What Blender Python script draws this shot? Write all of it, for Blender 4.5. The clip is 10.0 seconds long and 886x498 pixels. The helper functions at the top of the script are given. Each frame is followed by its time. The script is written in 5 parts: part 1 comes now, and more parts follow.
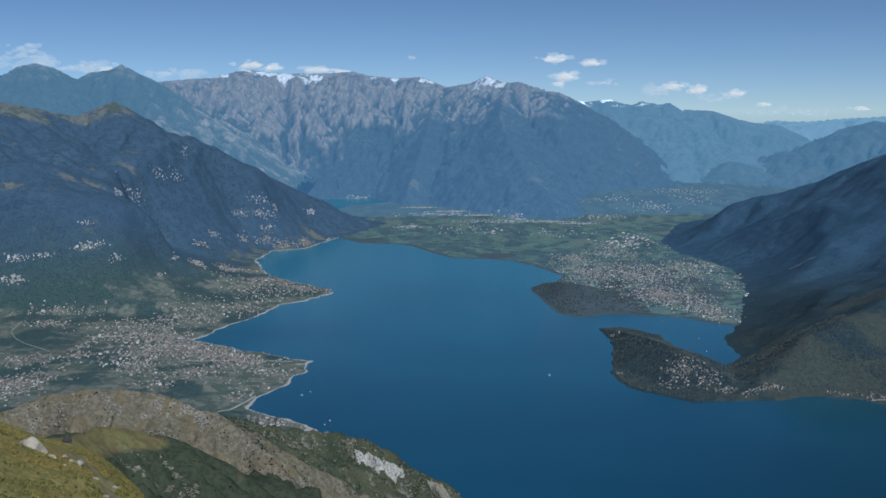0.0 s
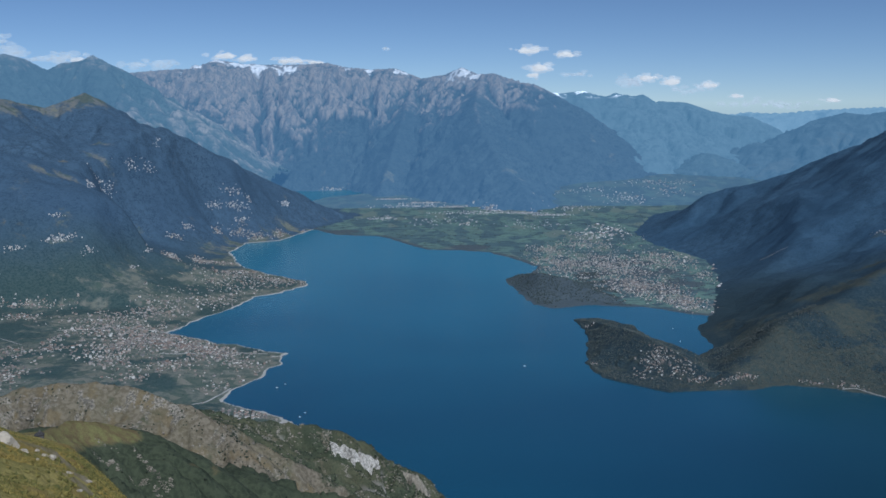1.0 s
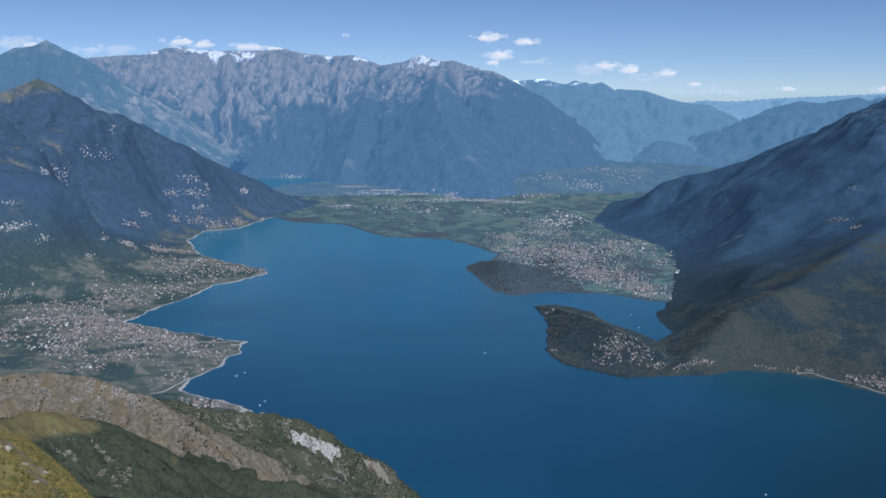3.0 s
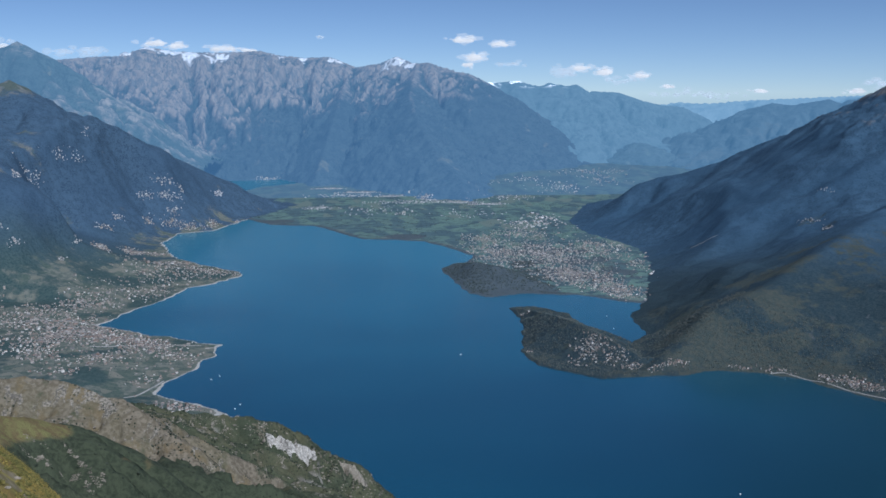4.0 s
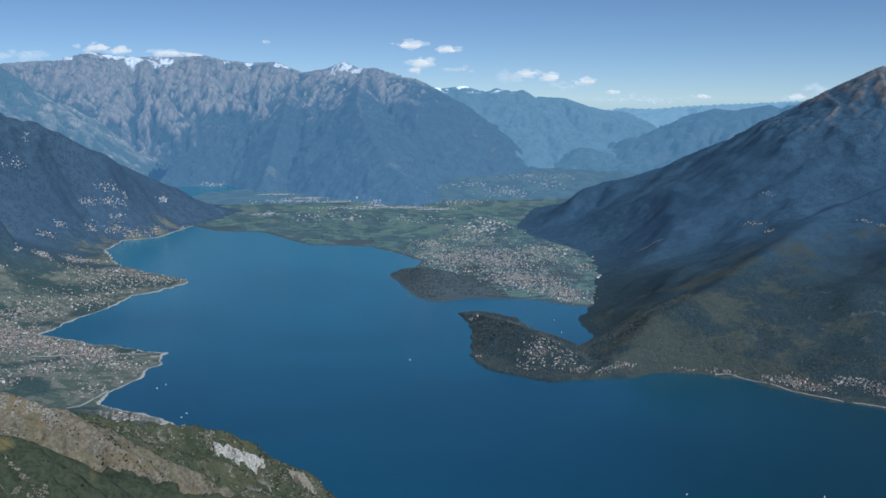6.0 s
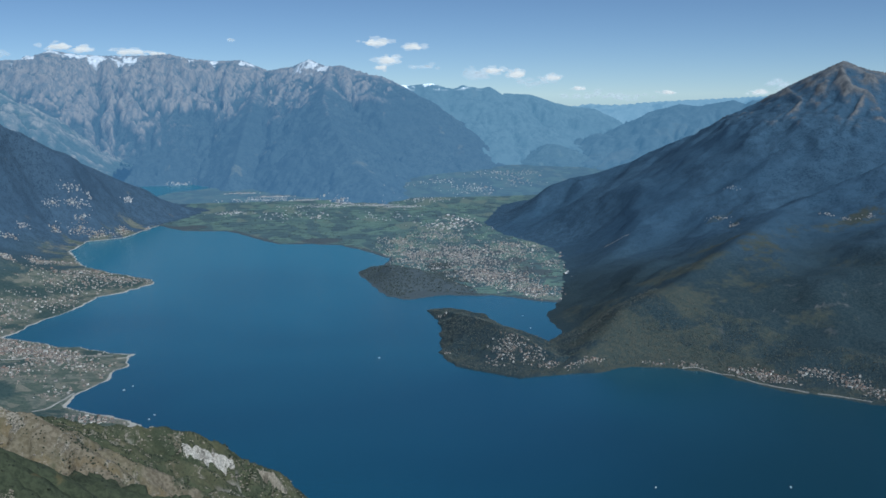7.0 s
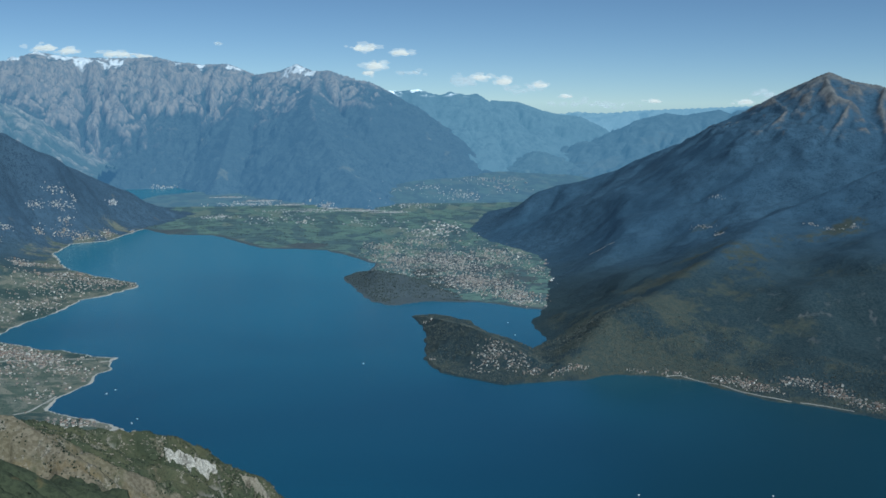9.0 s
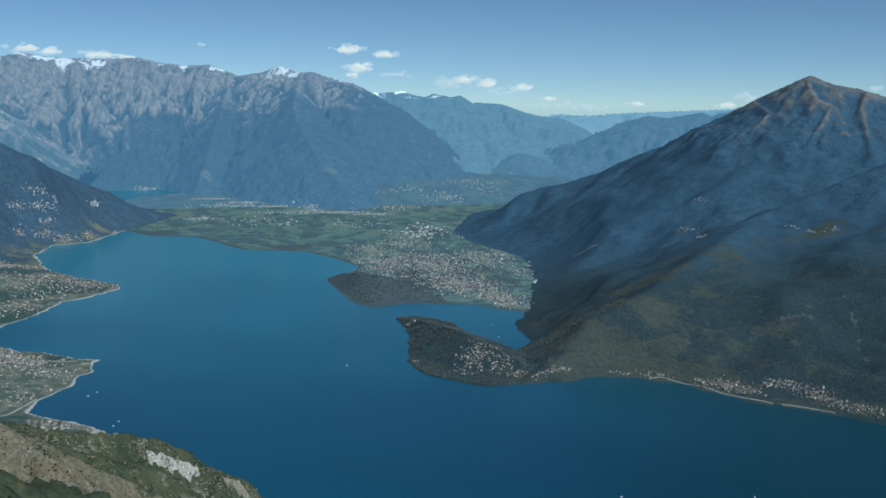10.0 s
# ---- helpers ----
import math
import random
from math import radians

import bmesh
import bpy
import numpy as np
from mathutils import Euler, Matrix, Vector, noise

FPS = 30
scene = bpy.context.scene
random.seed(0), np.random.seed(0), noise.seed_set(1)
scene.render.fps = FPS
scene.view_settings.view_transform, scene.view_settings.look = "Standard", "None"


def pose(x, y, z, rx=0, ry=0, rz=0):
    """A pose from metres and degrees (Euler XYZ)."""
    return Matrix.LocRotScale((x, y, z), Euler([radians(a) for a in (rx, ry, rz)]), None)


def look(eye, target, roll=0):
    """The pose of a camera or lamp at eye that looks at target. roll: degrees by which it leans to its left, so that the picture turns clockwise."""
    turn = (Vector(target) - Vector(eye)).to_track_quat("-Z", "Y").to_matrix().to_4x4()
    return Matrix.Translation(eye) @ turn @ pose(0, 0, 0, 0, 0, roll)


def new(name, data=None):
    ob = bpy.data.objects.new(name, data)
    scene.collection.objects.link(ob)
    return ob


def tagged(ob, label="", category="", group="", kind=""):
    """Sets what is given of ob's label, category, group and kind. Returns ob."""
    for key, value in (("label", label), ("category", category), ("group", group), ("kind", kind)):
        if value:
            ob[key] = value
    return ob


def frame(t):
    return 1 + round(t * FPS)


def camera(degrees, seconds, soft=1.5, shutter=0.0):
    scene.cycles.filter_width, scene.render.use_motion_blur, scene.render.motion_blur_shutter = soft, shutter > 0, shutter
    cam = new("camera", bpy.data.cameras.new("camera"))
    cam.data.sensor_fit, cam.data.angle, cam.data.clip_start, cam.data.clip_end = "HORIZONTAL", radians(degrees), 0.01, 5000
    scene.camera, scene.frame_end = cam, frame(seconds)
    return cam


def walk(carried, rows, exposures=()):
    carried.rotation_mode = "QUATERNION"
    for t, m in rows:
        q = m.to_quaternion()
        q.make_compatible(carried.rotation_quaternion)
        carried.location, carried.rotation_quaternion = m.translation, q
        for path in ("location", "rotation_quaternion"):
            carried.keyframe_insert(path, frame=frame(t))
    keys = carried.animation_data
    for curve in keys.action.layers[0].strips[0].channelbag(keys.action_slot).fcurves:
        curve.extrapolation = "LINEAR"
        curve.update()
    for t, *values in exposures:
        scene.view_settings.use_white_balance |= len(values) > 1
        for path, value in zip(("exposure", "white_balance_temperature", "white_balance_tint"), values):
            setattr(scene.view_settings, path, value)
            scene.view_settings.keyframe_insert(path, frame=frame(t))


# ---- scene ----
# The lake, its shores and the mountains stand at about one fifth of their true size, so that the farthest ranges lie within reach.
EYE = 330.0
cam = camera(47.22, 10.0, soft=1.6)
# seconds, pitch, lean, yaw: one stands still on the hill and turns to the right
ROWS = [
    (0.0, 82.360, 0.347, -0.047),
    (0.5, 82.092, 0.237, -0.308),
    (1.0, 81.875, 0.316, -1.469),
    (1.5, 81.628, 0.350, -2.139),
    (2.0, 81.452, 0.357, -2.637),
    (2.5, 81.124, 0.237, -3.108),
    (4.0, 81.266, 0.079, -5.100),
    (4.5, 81.296, 0.185, -5.819),
    (5.0, 81.555, 0.146, -6.732),
    (5.5, 81.604, -0.022, -7.213),
    (7.0, 81.397, 0.381, -9.916),
    (7.5, 81.421, 0.339, -10.346),
    (8.0, 81.343, 0.142, -10.946),
    (8.5, 81.584, -0.009, -10.842),
    (9.0, 81.742, -0.296, -10.634),
    (9.5, 81.858, -0.588, -10.840),
    (10.0, 81.858, -0.504, -11.541),
]
walk(cam, [(t, pose(0, 0, EYE, a, b, c)) for t, a, b, c in ROWS], [(0, 0.08, 5390, 5), (0.5, 0.08, 5240, 6), (1.5, 0.10, 5530, 9), (2.0, 0.10, 5570, 10), (2.5, 0.27, 5400, 14), (4.5, 0.27, 5380, 9), (5.5, 0.27, 5380, 7), (7.0, 0.25, 5500, 3), (8.5, 0.24, 5480, -2), (10, 0.24, 5460, -5)])

# ---- sky and sun ----
SUN_TURN, SUN_UP = 151.0, 49.0      # degrees clockwise from +y, and above the horizon
world = bpy.data.worlds.new("world")
scene.world = world
world.use_nodes = True
sky = world.node_tree.nodes.new("ShaderNodeTexSky")
sky.sky_type = "NISHITA"
sky.sun_disc = False
sky.sun_elevation, sky.sun_rotation = radians(SUN_UP), radians(SUN_TURN)
sky.altitude, sky.air_density, sky.dust_density, sky.ozone_density = 5000, 0.86, 0.10, 0.9
backing = world.node_tree.nodes["Background"]
backing.inputs["Strength"].default_value = 0.059
world.node_tree.links.new(sky.outputs[0], backing.inputs["Color"])
sun_way = Vector((math.sin(radians(SUN_TURN)) * math.cos(radians(SUN_UP)), math.cos(radians(SUN_TURN)) * math.cos(radians(SUN_UP)), math.sin(radians(SUN_UP))))
sun = new("sun", bpy.data.lights.new("sun", "SUN"))
sun.data.energy, sun.data.angle, sun.data.color = 4.0, radians(0.5), (1.0, 0.95, 0.87)
sun.matrix_world = look(sun_way * 900, (0, 0, 0))


# ---- noise for the relief ----
def gradient_noise(x, y, seed=0):
    """Smooth noise from about -1 to 1 at the places x, y (arrays)."""
    rng = np.random.RandomState(100 + seed)
    order = rng.permutation(256)
    order = np.concatenate([order, order, order])
    turn = rng.rand(256) * 2 * np.pi
    gx, gy = np.cos(turn), np.sin(turn)
    xi, yi = np.floor(x).astype(int), np.floor(y).astype(int)
    xf, yf = x - xi, y - yi
    u, v = xf * xf * xf * (xf * (xf * 6 - 15) + 10), yf * yf * yf * (yf * (yf * 6 - 15) + 10)

    def corner(i, j):
        k = order[order[(xi + i) & 255] + ((yi + j) & 255)]
        return gx[k] * (xf - i) + gy[k] * (yf - j)
    a, b = corner(0, 0), corner(1, 0)
    c, d = corner(0, 1), corner(1, 1)
    return 1.5 * ((a + u * (b - a)) * (1 - v) + (c + u * (d - c)) * v)


def rough(x, y, size, octaves=5, gain=0.5, seed=0):
    total, strength = np.zeros_like(x), 1.0
    for k in range(octaves):
        total += strength * gradient_noise(x / size + 17.3 * k, y / size - 9.1 * k, seed + k)
        size, strength = size / 2.03, strength * gain
    return total


def crests(x, y, size, octaves=5, gain=0.5, seed=0):
    total, strength = np.zeros_like(x), 1.0
    for k in range(octaves):
        total += strength * (1 - 2.2 * np.abs(gradient_noise(x / size + 5.7 * k, y / size + 3.1 * k, seed + k)))
        size, strength = size / 2.1, strength * gain
    return total


def shore_distance(x, y, ring):
    """Distance to the outline of ring, positive inside."""
    best, inside = np.full(x.shape, 1e9), np.zeros(x.shape, bool)
    for (ax, ay), (bx, by) in zip(ring, ring[1:] + ring[:1]):
        ex, ey = bx - ax, by - ay
        k = np.clip(((x - ax) * ex + (y - ay) * ey) / (ex * ex + ey * ey), 0, 1)
        best = np.minimum(best, np.hypot(x - ax - k * ex, y - ay - k * ey))
        inside ^= ((ay > y) != (by > y)) & (x < ex * (y - ay) / (ey if ey else 1e-9) + ax)
    return np.where(inside, best, -best)


def relief(x, y, ridges, spur, grain, seed, spur_size=90.0, keen=0.12, reach=160.0, octaves=3, gain=0.45, fill=0.0, run=0.22):
    """The height of mountains given by their ridge lines: (points, slope) each, with spurs and gullies that run down from the ridges; fill rounds the valleys between them."""
    wx = x + 22 * rough(x, y, 160, 3, 0.5, seed + 40)
    wy = y + 22 * rough(x, y, 160, 3, 0.5, seed + 50)
    top, along, off = np.full(x.shape, -1e9), np.zeros(x.shape), np.zeros(x.shape)
    start, tops = 0.0, []
    for points, slope in ridges:
        own = np.full(x.shape, -1e9)
        for (ax, ay, az), (bx, by, bz) in zip(points, points[1:]):
            ex, ey = bx - ax, by - ay
            length = math.hypot(ex, ey)

            def drop(px, py):
                k = np.clip(((px - ax) * ex + (py - ay) * ey) / (length * length), 0, 1)
                return k, np.hypot(px - ax - k * ex, py - ay - k * ey)
            k, d = drop(x, y)
            k2, d2 = drop(wx, wy)
            mix = np.clip(d / 80, 0, 1)
            d = d * (1 - mix) + d2 * mix
            h = az + k * (bz - az) - slope * d + 0.00016 * slope * d * d * (d < 900)
            win = h > top
            along = np.where(win, start + k2 * length, along)
            off = np.where(win, d, off)
            top, own = np.maximum(top, h), np.maximum(own, h)
            start += length
        tops.append(own)
        start += 333.0
    if fill:
        total = sum(np.exp(np.clip((own - top) / fill, -40, 0)) for own in tops)
        top = top + fill * np.log(total) * np.clip(off / 70, 0, 1) * np.clip((300 - top) / 90, 0, 1)
    bend = along + 30 * rough(x, y, 120, 3, 0.5, seed + 60)
    deep = crests(bend, off * run, spur_size, octaves, gain, seed)
    top = top + spur * np.clip(off / reach, 0, 1) * (deep - 0.6)
    top = top + grain * (0.25 + 0.75 * np.clip(off / 60, 0, 1)) * rough(x, y, 45, 5, 0.55, seed + 20)
    return top + keen * grain * crests(x, y, 14, 3, 0.6, seed + 30)


def blurred(z, reach):
    """The mean height round each place of a grid, within reach cells."""
    wide = np.pad(z, reach + 1, mode="edge").cumsum(0).cumsum(1)
    k = 2 * reach + 1
    total = wide[k:, k:] - wide[:-k, k:] - wide[k:, :-k] + wide[:-k, :-k]
    return (total / (k * k))[:z.shape[0], :z.shape[1]]


def rib(z, cell, reach):
    """How far each place stands out as a rib (above 0) or lies in a gully (below 0), and how steep it is."""
    gy, gx = np.gradient(z, cell)
    return (z - blurred(z, reach)) / (0.35 * reach * cell), np.hypot(gx, gy)


def carve(x, y, z, cell, rounds, force, step=2, keep=6.0, base=0.0):
    """Running water cuts valleys into the relief: streams gather from cell to cell and lower their beds; ridges stay."""
    low = z[::step, ::step].copy()
    rows, cols = low.shape
    shifts = [(-1, 0), (1, 0), (0, -1), (0, 1), (-1, -1), (-1, 1), (1, -1), (1, 1)]
    number = np.arange(rows * cols).reshape(rows, cols)
    first = low.copy()
    for _ in range(rounds):
        best, goal, length = np.zeros_like(low), number.copy(), np.ones_like(low)
        wide = np.pad(low, 1, constant_values=1e9)
        names = np.pad(number, 1)
        for a, b in shifts:
            far = math.hypot(a, b) * cell * step
            fall = (low - wide[1 + a:1 + a + rows, 1 + b:1 + b + cols]) / far
            win = fall > best
            best, length = np.where(win, fall, best), np.where(win, far, length)
            goal = np.where(win, names[1 + a:1 + a + rows, 1 + b:1 + b + cols], goal)
        order = np.argsort(low.ravel())
        to = goal.ravel().tolist()
        area = [1.0] * (rows * cols)
        for i in order[::-1].tolist():
            j = to[i]
            if j != i:
                area[j] += area[i]
        pull = force * np.sqrt(np.maximum(np.array(area) - keep, 0)) / length.ravel()
        pull = np.where(low.ravel() > base, pull, 0).tolist()
        h = low.ravel().tolist()
        for i in order.tolist():
            if to[i] != i:
                h[i] = (h[i] + pull[i] * h[to[i]]) / (1 + pull[i])
        low = np.array(h).reshape(rows, cols)
        soft = low.copy()
        soft[1:-1, 1:-1] = (low[:-2, 1:-1] + low[2:, 1:-1] + low[1:-1, :-2] + low[1:-1, 2:]) / 4
        low = np.where(first - low > 1.5, 0.8 * low + 0.2 * soft, low)
    change = low - first
    i, j = np.arange(z.shape[0]) / step, np.arange(z.shape[1]) / step
    a, b = np.minimum(i.astype(int), rows - 2), np.minimum(j.astype(int), cols - 2)
    u, v = np.clip(i - a, 0, 1)[:, None], np.clip(j - b, 0, 1)[None, :]
    p, q = change[a], change[a + 1]
    return z + (p[:, b] * (1 - v) + p[:, b + 1] * v) * (1 - u) + (q[:, b] * (1 - v) + q[:, b + 1] * v) * u


def sheet(name, x, y, z, material, floor=-5.0, cover=None, stone=None):
    """A mesh over the grid of places x, y, z (two-way arrays); what lies wholly below floor is left out."""
    rows, cols = x.shape
    index = np.arange(rows * cols).reshape(rows, cols)
    quads = np.stack([index[:-1, :-1], index[:-1, 1:], index[1:, 1:], index[1:, :-1]], -1).reshape(-1, 4)
    quads = quads[z.ravel()[quads].max(1) > floor]
    used = np.unique(quads)
    back = np.zeros(rows * cols, int)
    back[used] = np.arange(len(used))
    mesh = bpy.data.meshes.new(name)
    mesh.from_pydata(np.stack([x.ravel(), y.ravel(), z.ravel()], -1)[used].tolist(), [], back[quads].tolist())
    mesh.polygons.foreach_set("use_smooth", np.ones(len(mesh.polygons), bool))
    mesh.materials.append(material)
    for kind, values in (("cover", cover), ("stone", stone)):
        if values is not None:
            mesh.attributes.new(kind, "FLOAT", "POINT").data.foreach_set("value", values.ravel()[used].astype(np.float32))
    return new(name, mesh)


def grid(x0, x1, y0, y1, cell):
    return np.meshgrid(np.arange(x0, x1 + cell, cell, float), np.arange(y0, y1 + cell, cell, float))


GROUND = {}      # name of a piece of land -> its grid, to set things on it


def land(name, x0, x1, y0, y1, cell, height, material, label, streams=(0, 0.0), step=2, cover=None, share=None, stone=None, rounded=0):
    x, y = grid(x0, x1, y0, y1, cell)
    z = height(x, y)
    if streams[0]:
        cut = carve(x, y, z, cell, *streams, step)
        z = z + (cut - z) * (share(x, y, z) if share else 1.0)      # how deep the streams cut, place by place
    for _ in range(rounded):      # the lower slopes are worn round
        soft = z.copy()
        soft[1:-1, 1:-1] = (z[:-2, 1:-1] + z[2:, 1:-1] + z[1:-1, :-2] + z[1:-1, 2:]) / 4
        z = z + (soft - z) * np.clip((270 - z) / 100, 0, 1) * np.clip((z - 4) / 12, 0, 1)
    if rounded:
        z = z + 0.9 * rough(x, y, 22, 3, 0.6, 61) * np.clip((z - 4) / 12, 0, 1)
    GROUND[name] = (x0, y0, cell, z)
    return tagged(sheet(name, x, y, z, material, -30.0 if name.startswith("backdrop") else -5.0, cover=cover(x, y, z) if cover else None, stone=stone(x, y, z) if stone else None), label, "mountain" if "mountain" in name or "range" in name else "hill" if "hill" in name else "land", kind="structure")


def ground(x, y, names):
    """The height of the named pieces of land at the places x, y (arrays), the highest of them."""
    best = np.full(np.shape(x), -50.0)
    for name in names:
        x0, y0, cell, z = GROUND[name]
        i, j = (np.asarray(x) - x0) / cell, (np.asarray(y) - y0) / cell
        ok = (i >= 0) & (j >= 0) & (i < z.shape[1] - 1.001) & (j < z.shape[0] - 1.001)
        i, j = np.clip(i, 0, z.shape[1] - 1.001), np.clip(j, 0, z.shape[0] - 1.001)
        a, b = i.astype(int), j.astype(int)
        u, v = i - a, j - b
        h = (z[b, a] * (1 - u) + z[b, a + 1] * u) * (1 - v) + (z[b + 1, a] * (1 - u) + z[b + 1, a + 1] * u) * v
        best = np.where(ok, np.maximum(best, h), best)
    return best


# ---- materials ----
class Nodes:
    """Short words for building a node material."""

    def __init__(self, name):
        self.material = bpy.data.materials.new(name)
        self.material.use_nodes = True
        self.tree = self.material.node_tree
        self.shader = self.tree.nodes["Principled BSDF"]

    def put(self, socket, value):
        if isinstance(value, bpy.types.NodeSocket):
            self.tree.links.new(value, socket)
        elif isinstance(value, tuple) and len(value) == 3:
            socket.default_value = (*value, 1.0)
        else:
            socket.default_value = value

    def place(self):
        return self.tree.nodes.new("ShaderNodeNewGeometry").outputs["Position"]

    def noise(self, scale, detail=4.0, rough_=0.55, stretch=(1, 1, 1), where=None, bend=0.0):
        m = self.tree.nodes.new("ShaderNodeMapping")
        m.inputs["Scale"].default_value = stretch
        self.tree.links.new(where or self.place(), m.inputs["Vector"])
        n = self.tree.nodes.new("ShaderNodeTexNoise")
        n.inputs["Scale"].default_value, n.inputs["Detail"].default_value = scale, detail
        n.inputs["Roughness"].default_value, n.inputs["Distortion"].default_value = rough_, bend
        self.tree.links.new(m.outputs[0], n.inputs["Vector"])
        return n.outputs["Fac"]

    def band(self, value, low, high):
        r = self.tree.nodes.new("ShaderNodeMapRange")
        r.interpolation_type = "SMOOTHSTEP"
        self.put(r.inputs["Value"], value)
        r.inputs["From Min"].default_value, r.inputs["From Max"].default_value = low, high
        return r.outputs["Result"]

    def math(self, kind, a, b=0.0):
        m = self.tree.nodes.new("ShaderNodeMath")
        m.operation = kind
        self.put(m.inputs[0], a)
        self.put(m.inputs[1], b)
        return m.outputs[0]

    def mix(self, amount, a, b):
        m = self.tree.nodes.new("ShaderNodeMix")
        m.data_type = "RGBA"
        self.put(m.inputs["Factor"], amount)
        self.put(m.inputs["A"], a)
        self.put(m.inputs["B"], b)
        return m.outputs["Result"]

    def split(self, vector, axis):
        s = self.tree.nodes.new("ShaderNodeSeparateXYZ")
        self.tree.links.new(vector, s.inputs[0])
        return s.outputs[axis]

    def level(self):
        return self.split(self.tree.nodes.new("ShaderNodeNewGeometry").outputs["Normal"], 2)

    def bump(self, height, strength, distance):
        b = self.tree.nodes.new("ShaderNodeBump")
        b.inputs["Strength"].default_value, b.inputs["Distance"].default_value = strength, distance
        self.tree.links.new(height, b.inputs["Height"])
        self.tree.links.new(b.outputs[0], self.shader.inputs["Normal"])

    def finish(self, colour, roughness=0.9, gloss=0.2, metal=0.0):
        self.put(self.shader.inputs["Base Color"], colour)
        self.put(self.shader.inputs["Roughness"], roughness)
        self.put(self.shader.inputs["Specular IOR Level"], gloss)
        self.put(self.shader.inputs["Metallic"], metal)
        return self.material


def slope_material(name, forest, forest2, meadow, rock, rock2, tree=0.25, patch=0.012, meadow_from=0.62, steep=0.62, bare=400.0, bare_width=60.0, snow=None, haze_glow=None, bump=2.0, soil=None, beach=None, grass=None, rocks=False, low_unhazed_wood=None, plots=None):
    """Wooded mountain slopes with clearings, bare rock where it is steep or high, and snow above a height."""
    n = Nodes(name)
    fine, broad = n.noise(tree, 5, 0.7), n.noise(patch, 5, 0.6, bend=0.6)
    wood = n.mix(n.band(fine, 0.40, 0.60), tuple(0.68 * c for c in forest), forest2)
    wood = n.mix(n.band(n.noise(patch * 5, 5, 0.65), 0.42, 0.62), wood, n.mix(0.7, wood, tuple(1.15 * c for c in forest2)))
    wood = n.mix(n.band(n.noise(patch * 0.45, 3), 0.3, 0.7), wood, n.mix(0.5, wood, forest))
    if low_unhazed_wood:      # broad-leaved woods on low ground; far off, the haze blue stays in the colour
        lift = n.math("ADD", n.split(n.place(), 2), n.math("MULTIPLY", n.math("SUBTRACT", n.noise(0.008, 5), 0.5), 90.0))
        # distance raises it, so that far woods turn blue in place of haze
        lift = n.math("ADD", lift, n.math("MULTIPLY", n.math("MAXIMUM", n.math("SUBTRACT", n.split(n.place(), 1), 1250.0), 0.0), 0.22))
        wood = n.mix(n.band(lift, low_unhazed_wood[1], low_unhazed_wood[0]), wood, n.mix(n.band(fine, 0.40, 0.60), low_unhazed_wood[2], low_unhazed_wood[3]))
    open_land = n.math("MULTIPLY", n.band(broad, meadow_from, meadow_from + 0.05), n.band(n.level(), 0.55, 0.75))
    colour = n.mix(open_land, wood, n.mix(n.band(n.noise(0.09, 4), 0.3, 0.7), meadow, tuple(0.7 * c for c in meadow)))
    streak = n.noise(0.06, 6, 0.7, (1, 1, 0.25))
    stone = n.mix(n.band(streak, 0.40, 0.60), rock, rock2)
    height = n.split(n.place(), 2)
    high = n.math("ADD", height, n.math("MULTIPLY", n.math("SUBTRACT", n.noise(0.02, 5), 0.5), bare_width * 3))
    bare_here = n.band(high, bare - bare_width, bare + bare_width)
    cliff = n.band(n.math("ADD", n.level(), n.math("MULTIPLY", n.math("SUBTRACT", n.noise(0.03, 5), 0.5), 0.9)), steep + 0.1, steep - 0.1)
    bare_ground = n.math("MAXIMUM", bare_here, cliff)
    if rocks:     # rocky places given by the mesh, broken up in steep patches
        given = n.tree.nodes.new("ShaderNodeAttribute")
        given.attribute_name = "stone"
        broken = n.math("ADD", given.outputs["Fac"], n.math("MULTIPLY", n.math("SUBTRACT", n.noise(0.05, 7, 0.7, (1, 1, 0.35), bend=0.4), 0.5), 1.3))
        bare_ground = n.math("MULTIPLY", n.band(broken, 0.25, 0.85), 0.9)
    colour = n.mix(bare_ground, colour, stone)
    if snow:
        lie = n.math("MULTIPLY", n.band(height, snow - 25, snow + 5), n.band(n.noise(0.018, 4, 0.5, bend=0.5), 0.50, 0.56))
        colour = n.mix(lie, colour, (0.85, 0.87, 0.9))
    if soil:      # the cover laid over the mesh: 0 is woods, 1 the open ground of soil
        a = n.tree.nodes.new("ShaderNodeAttribute")
        a.attribute_name = "cover"
        spread = n.math("ADD", a.outputs["Fac"], n.math("MULTIPLY", n.math("SUBTRACT", n.noise(tree * 0.35, 5, 0.65), 0.5), 1.1))
        open_ground = n.mix(n.band(n.noise(tree * 0.6, 4), 0.4, 0.6), soil[0], soil[1])
        if len(soil) > 2:      # greyer, bluer pasture on the high ground
            open_ground = n.mix(n.band(height, 110, 200), open_ground, n.mix(n.band(n.noise(tree * 0.6, 4), 0.4, 0.6), soil[2], soil[3]))
        if plots:      # small fields and gardens, each of its own tone
            v = n.tree.nodes.new("ShaderNodeTexVoronoi")
            v.inputs["Scale"].default_value = plots
            n.tree.links.new(n.place(), v.inputs["Vector"])
            open_ground = n.mix(n.band(n.split(v.outputs["Color"], 0), 0.55, 0.6), open_ground, n.mix(0.6, open_ground, (0.050, 0.078, 0.066)))
            open_ground = n.mix(n.band(n.split(v.outputs["Color"], 1), 0.78, 0.82), open_ground, n.mix(0.6, open_ground, (0.17, 0.165, 0.14)))
        colour = n.mix(n.band(spread, 0.30, 0.70), colour, open_ground)
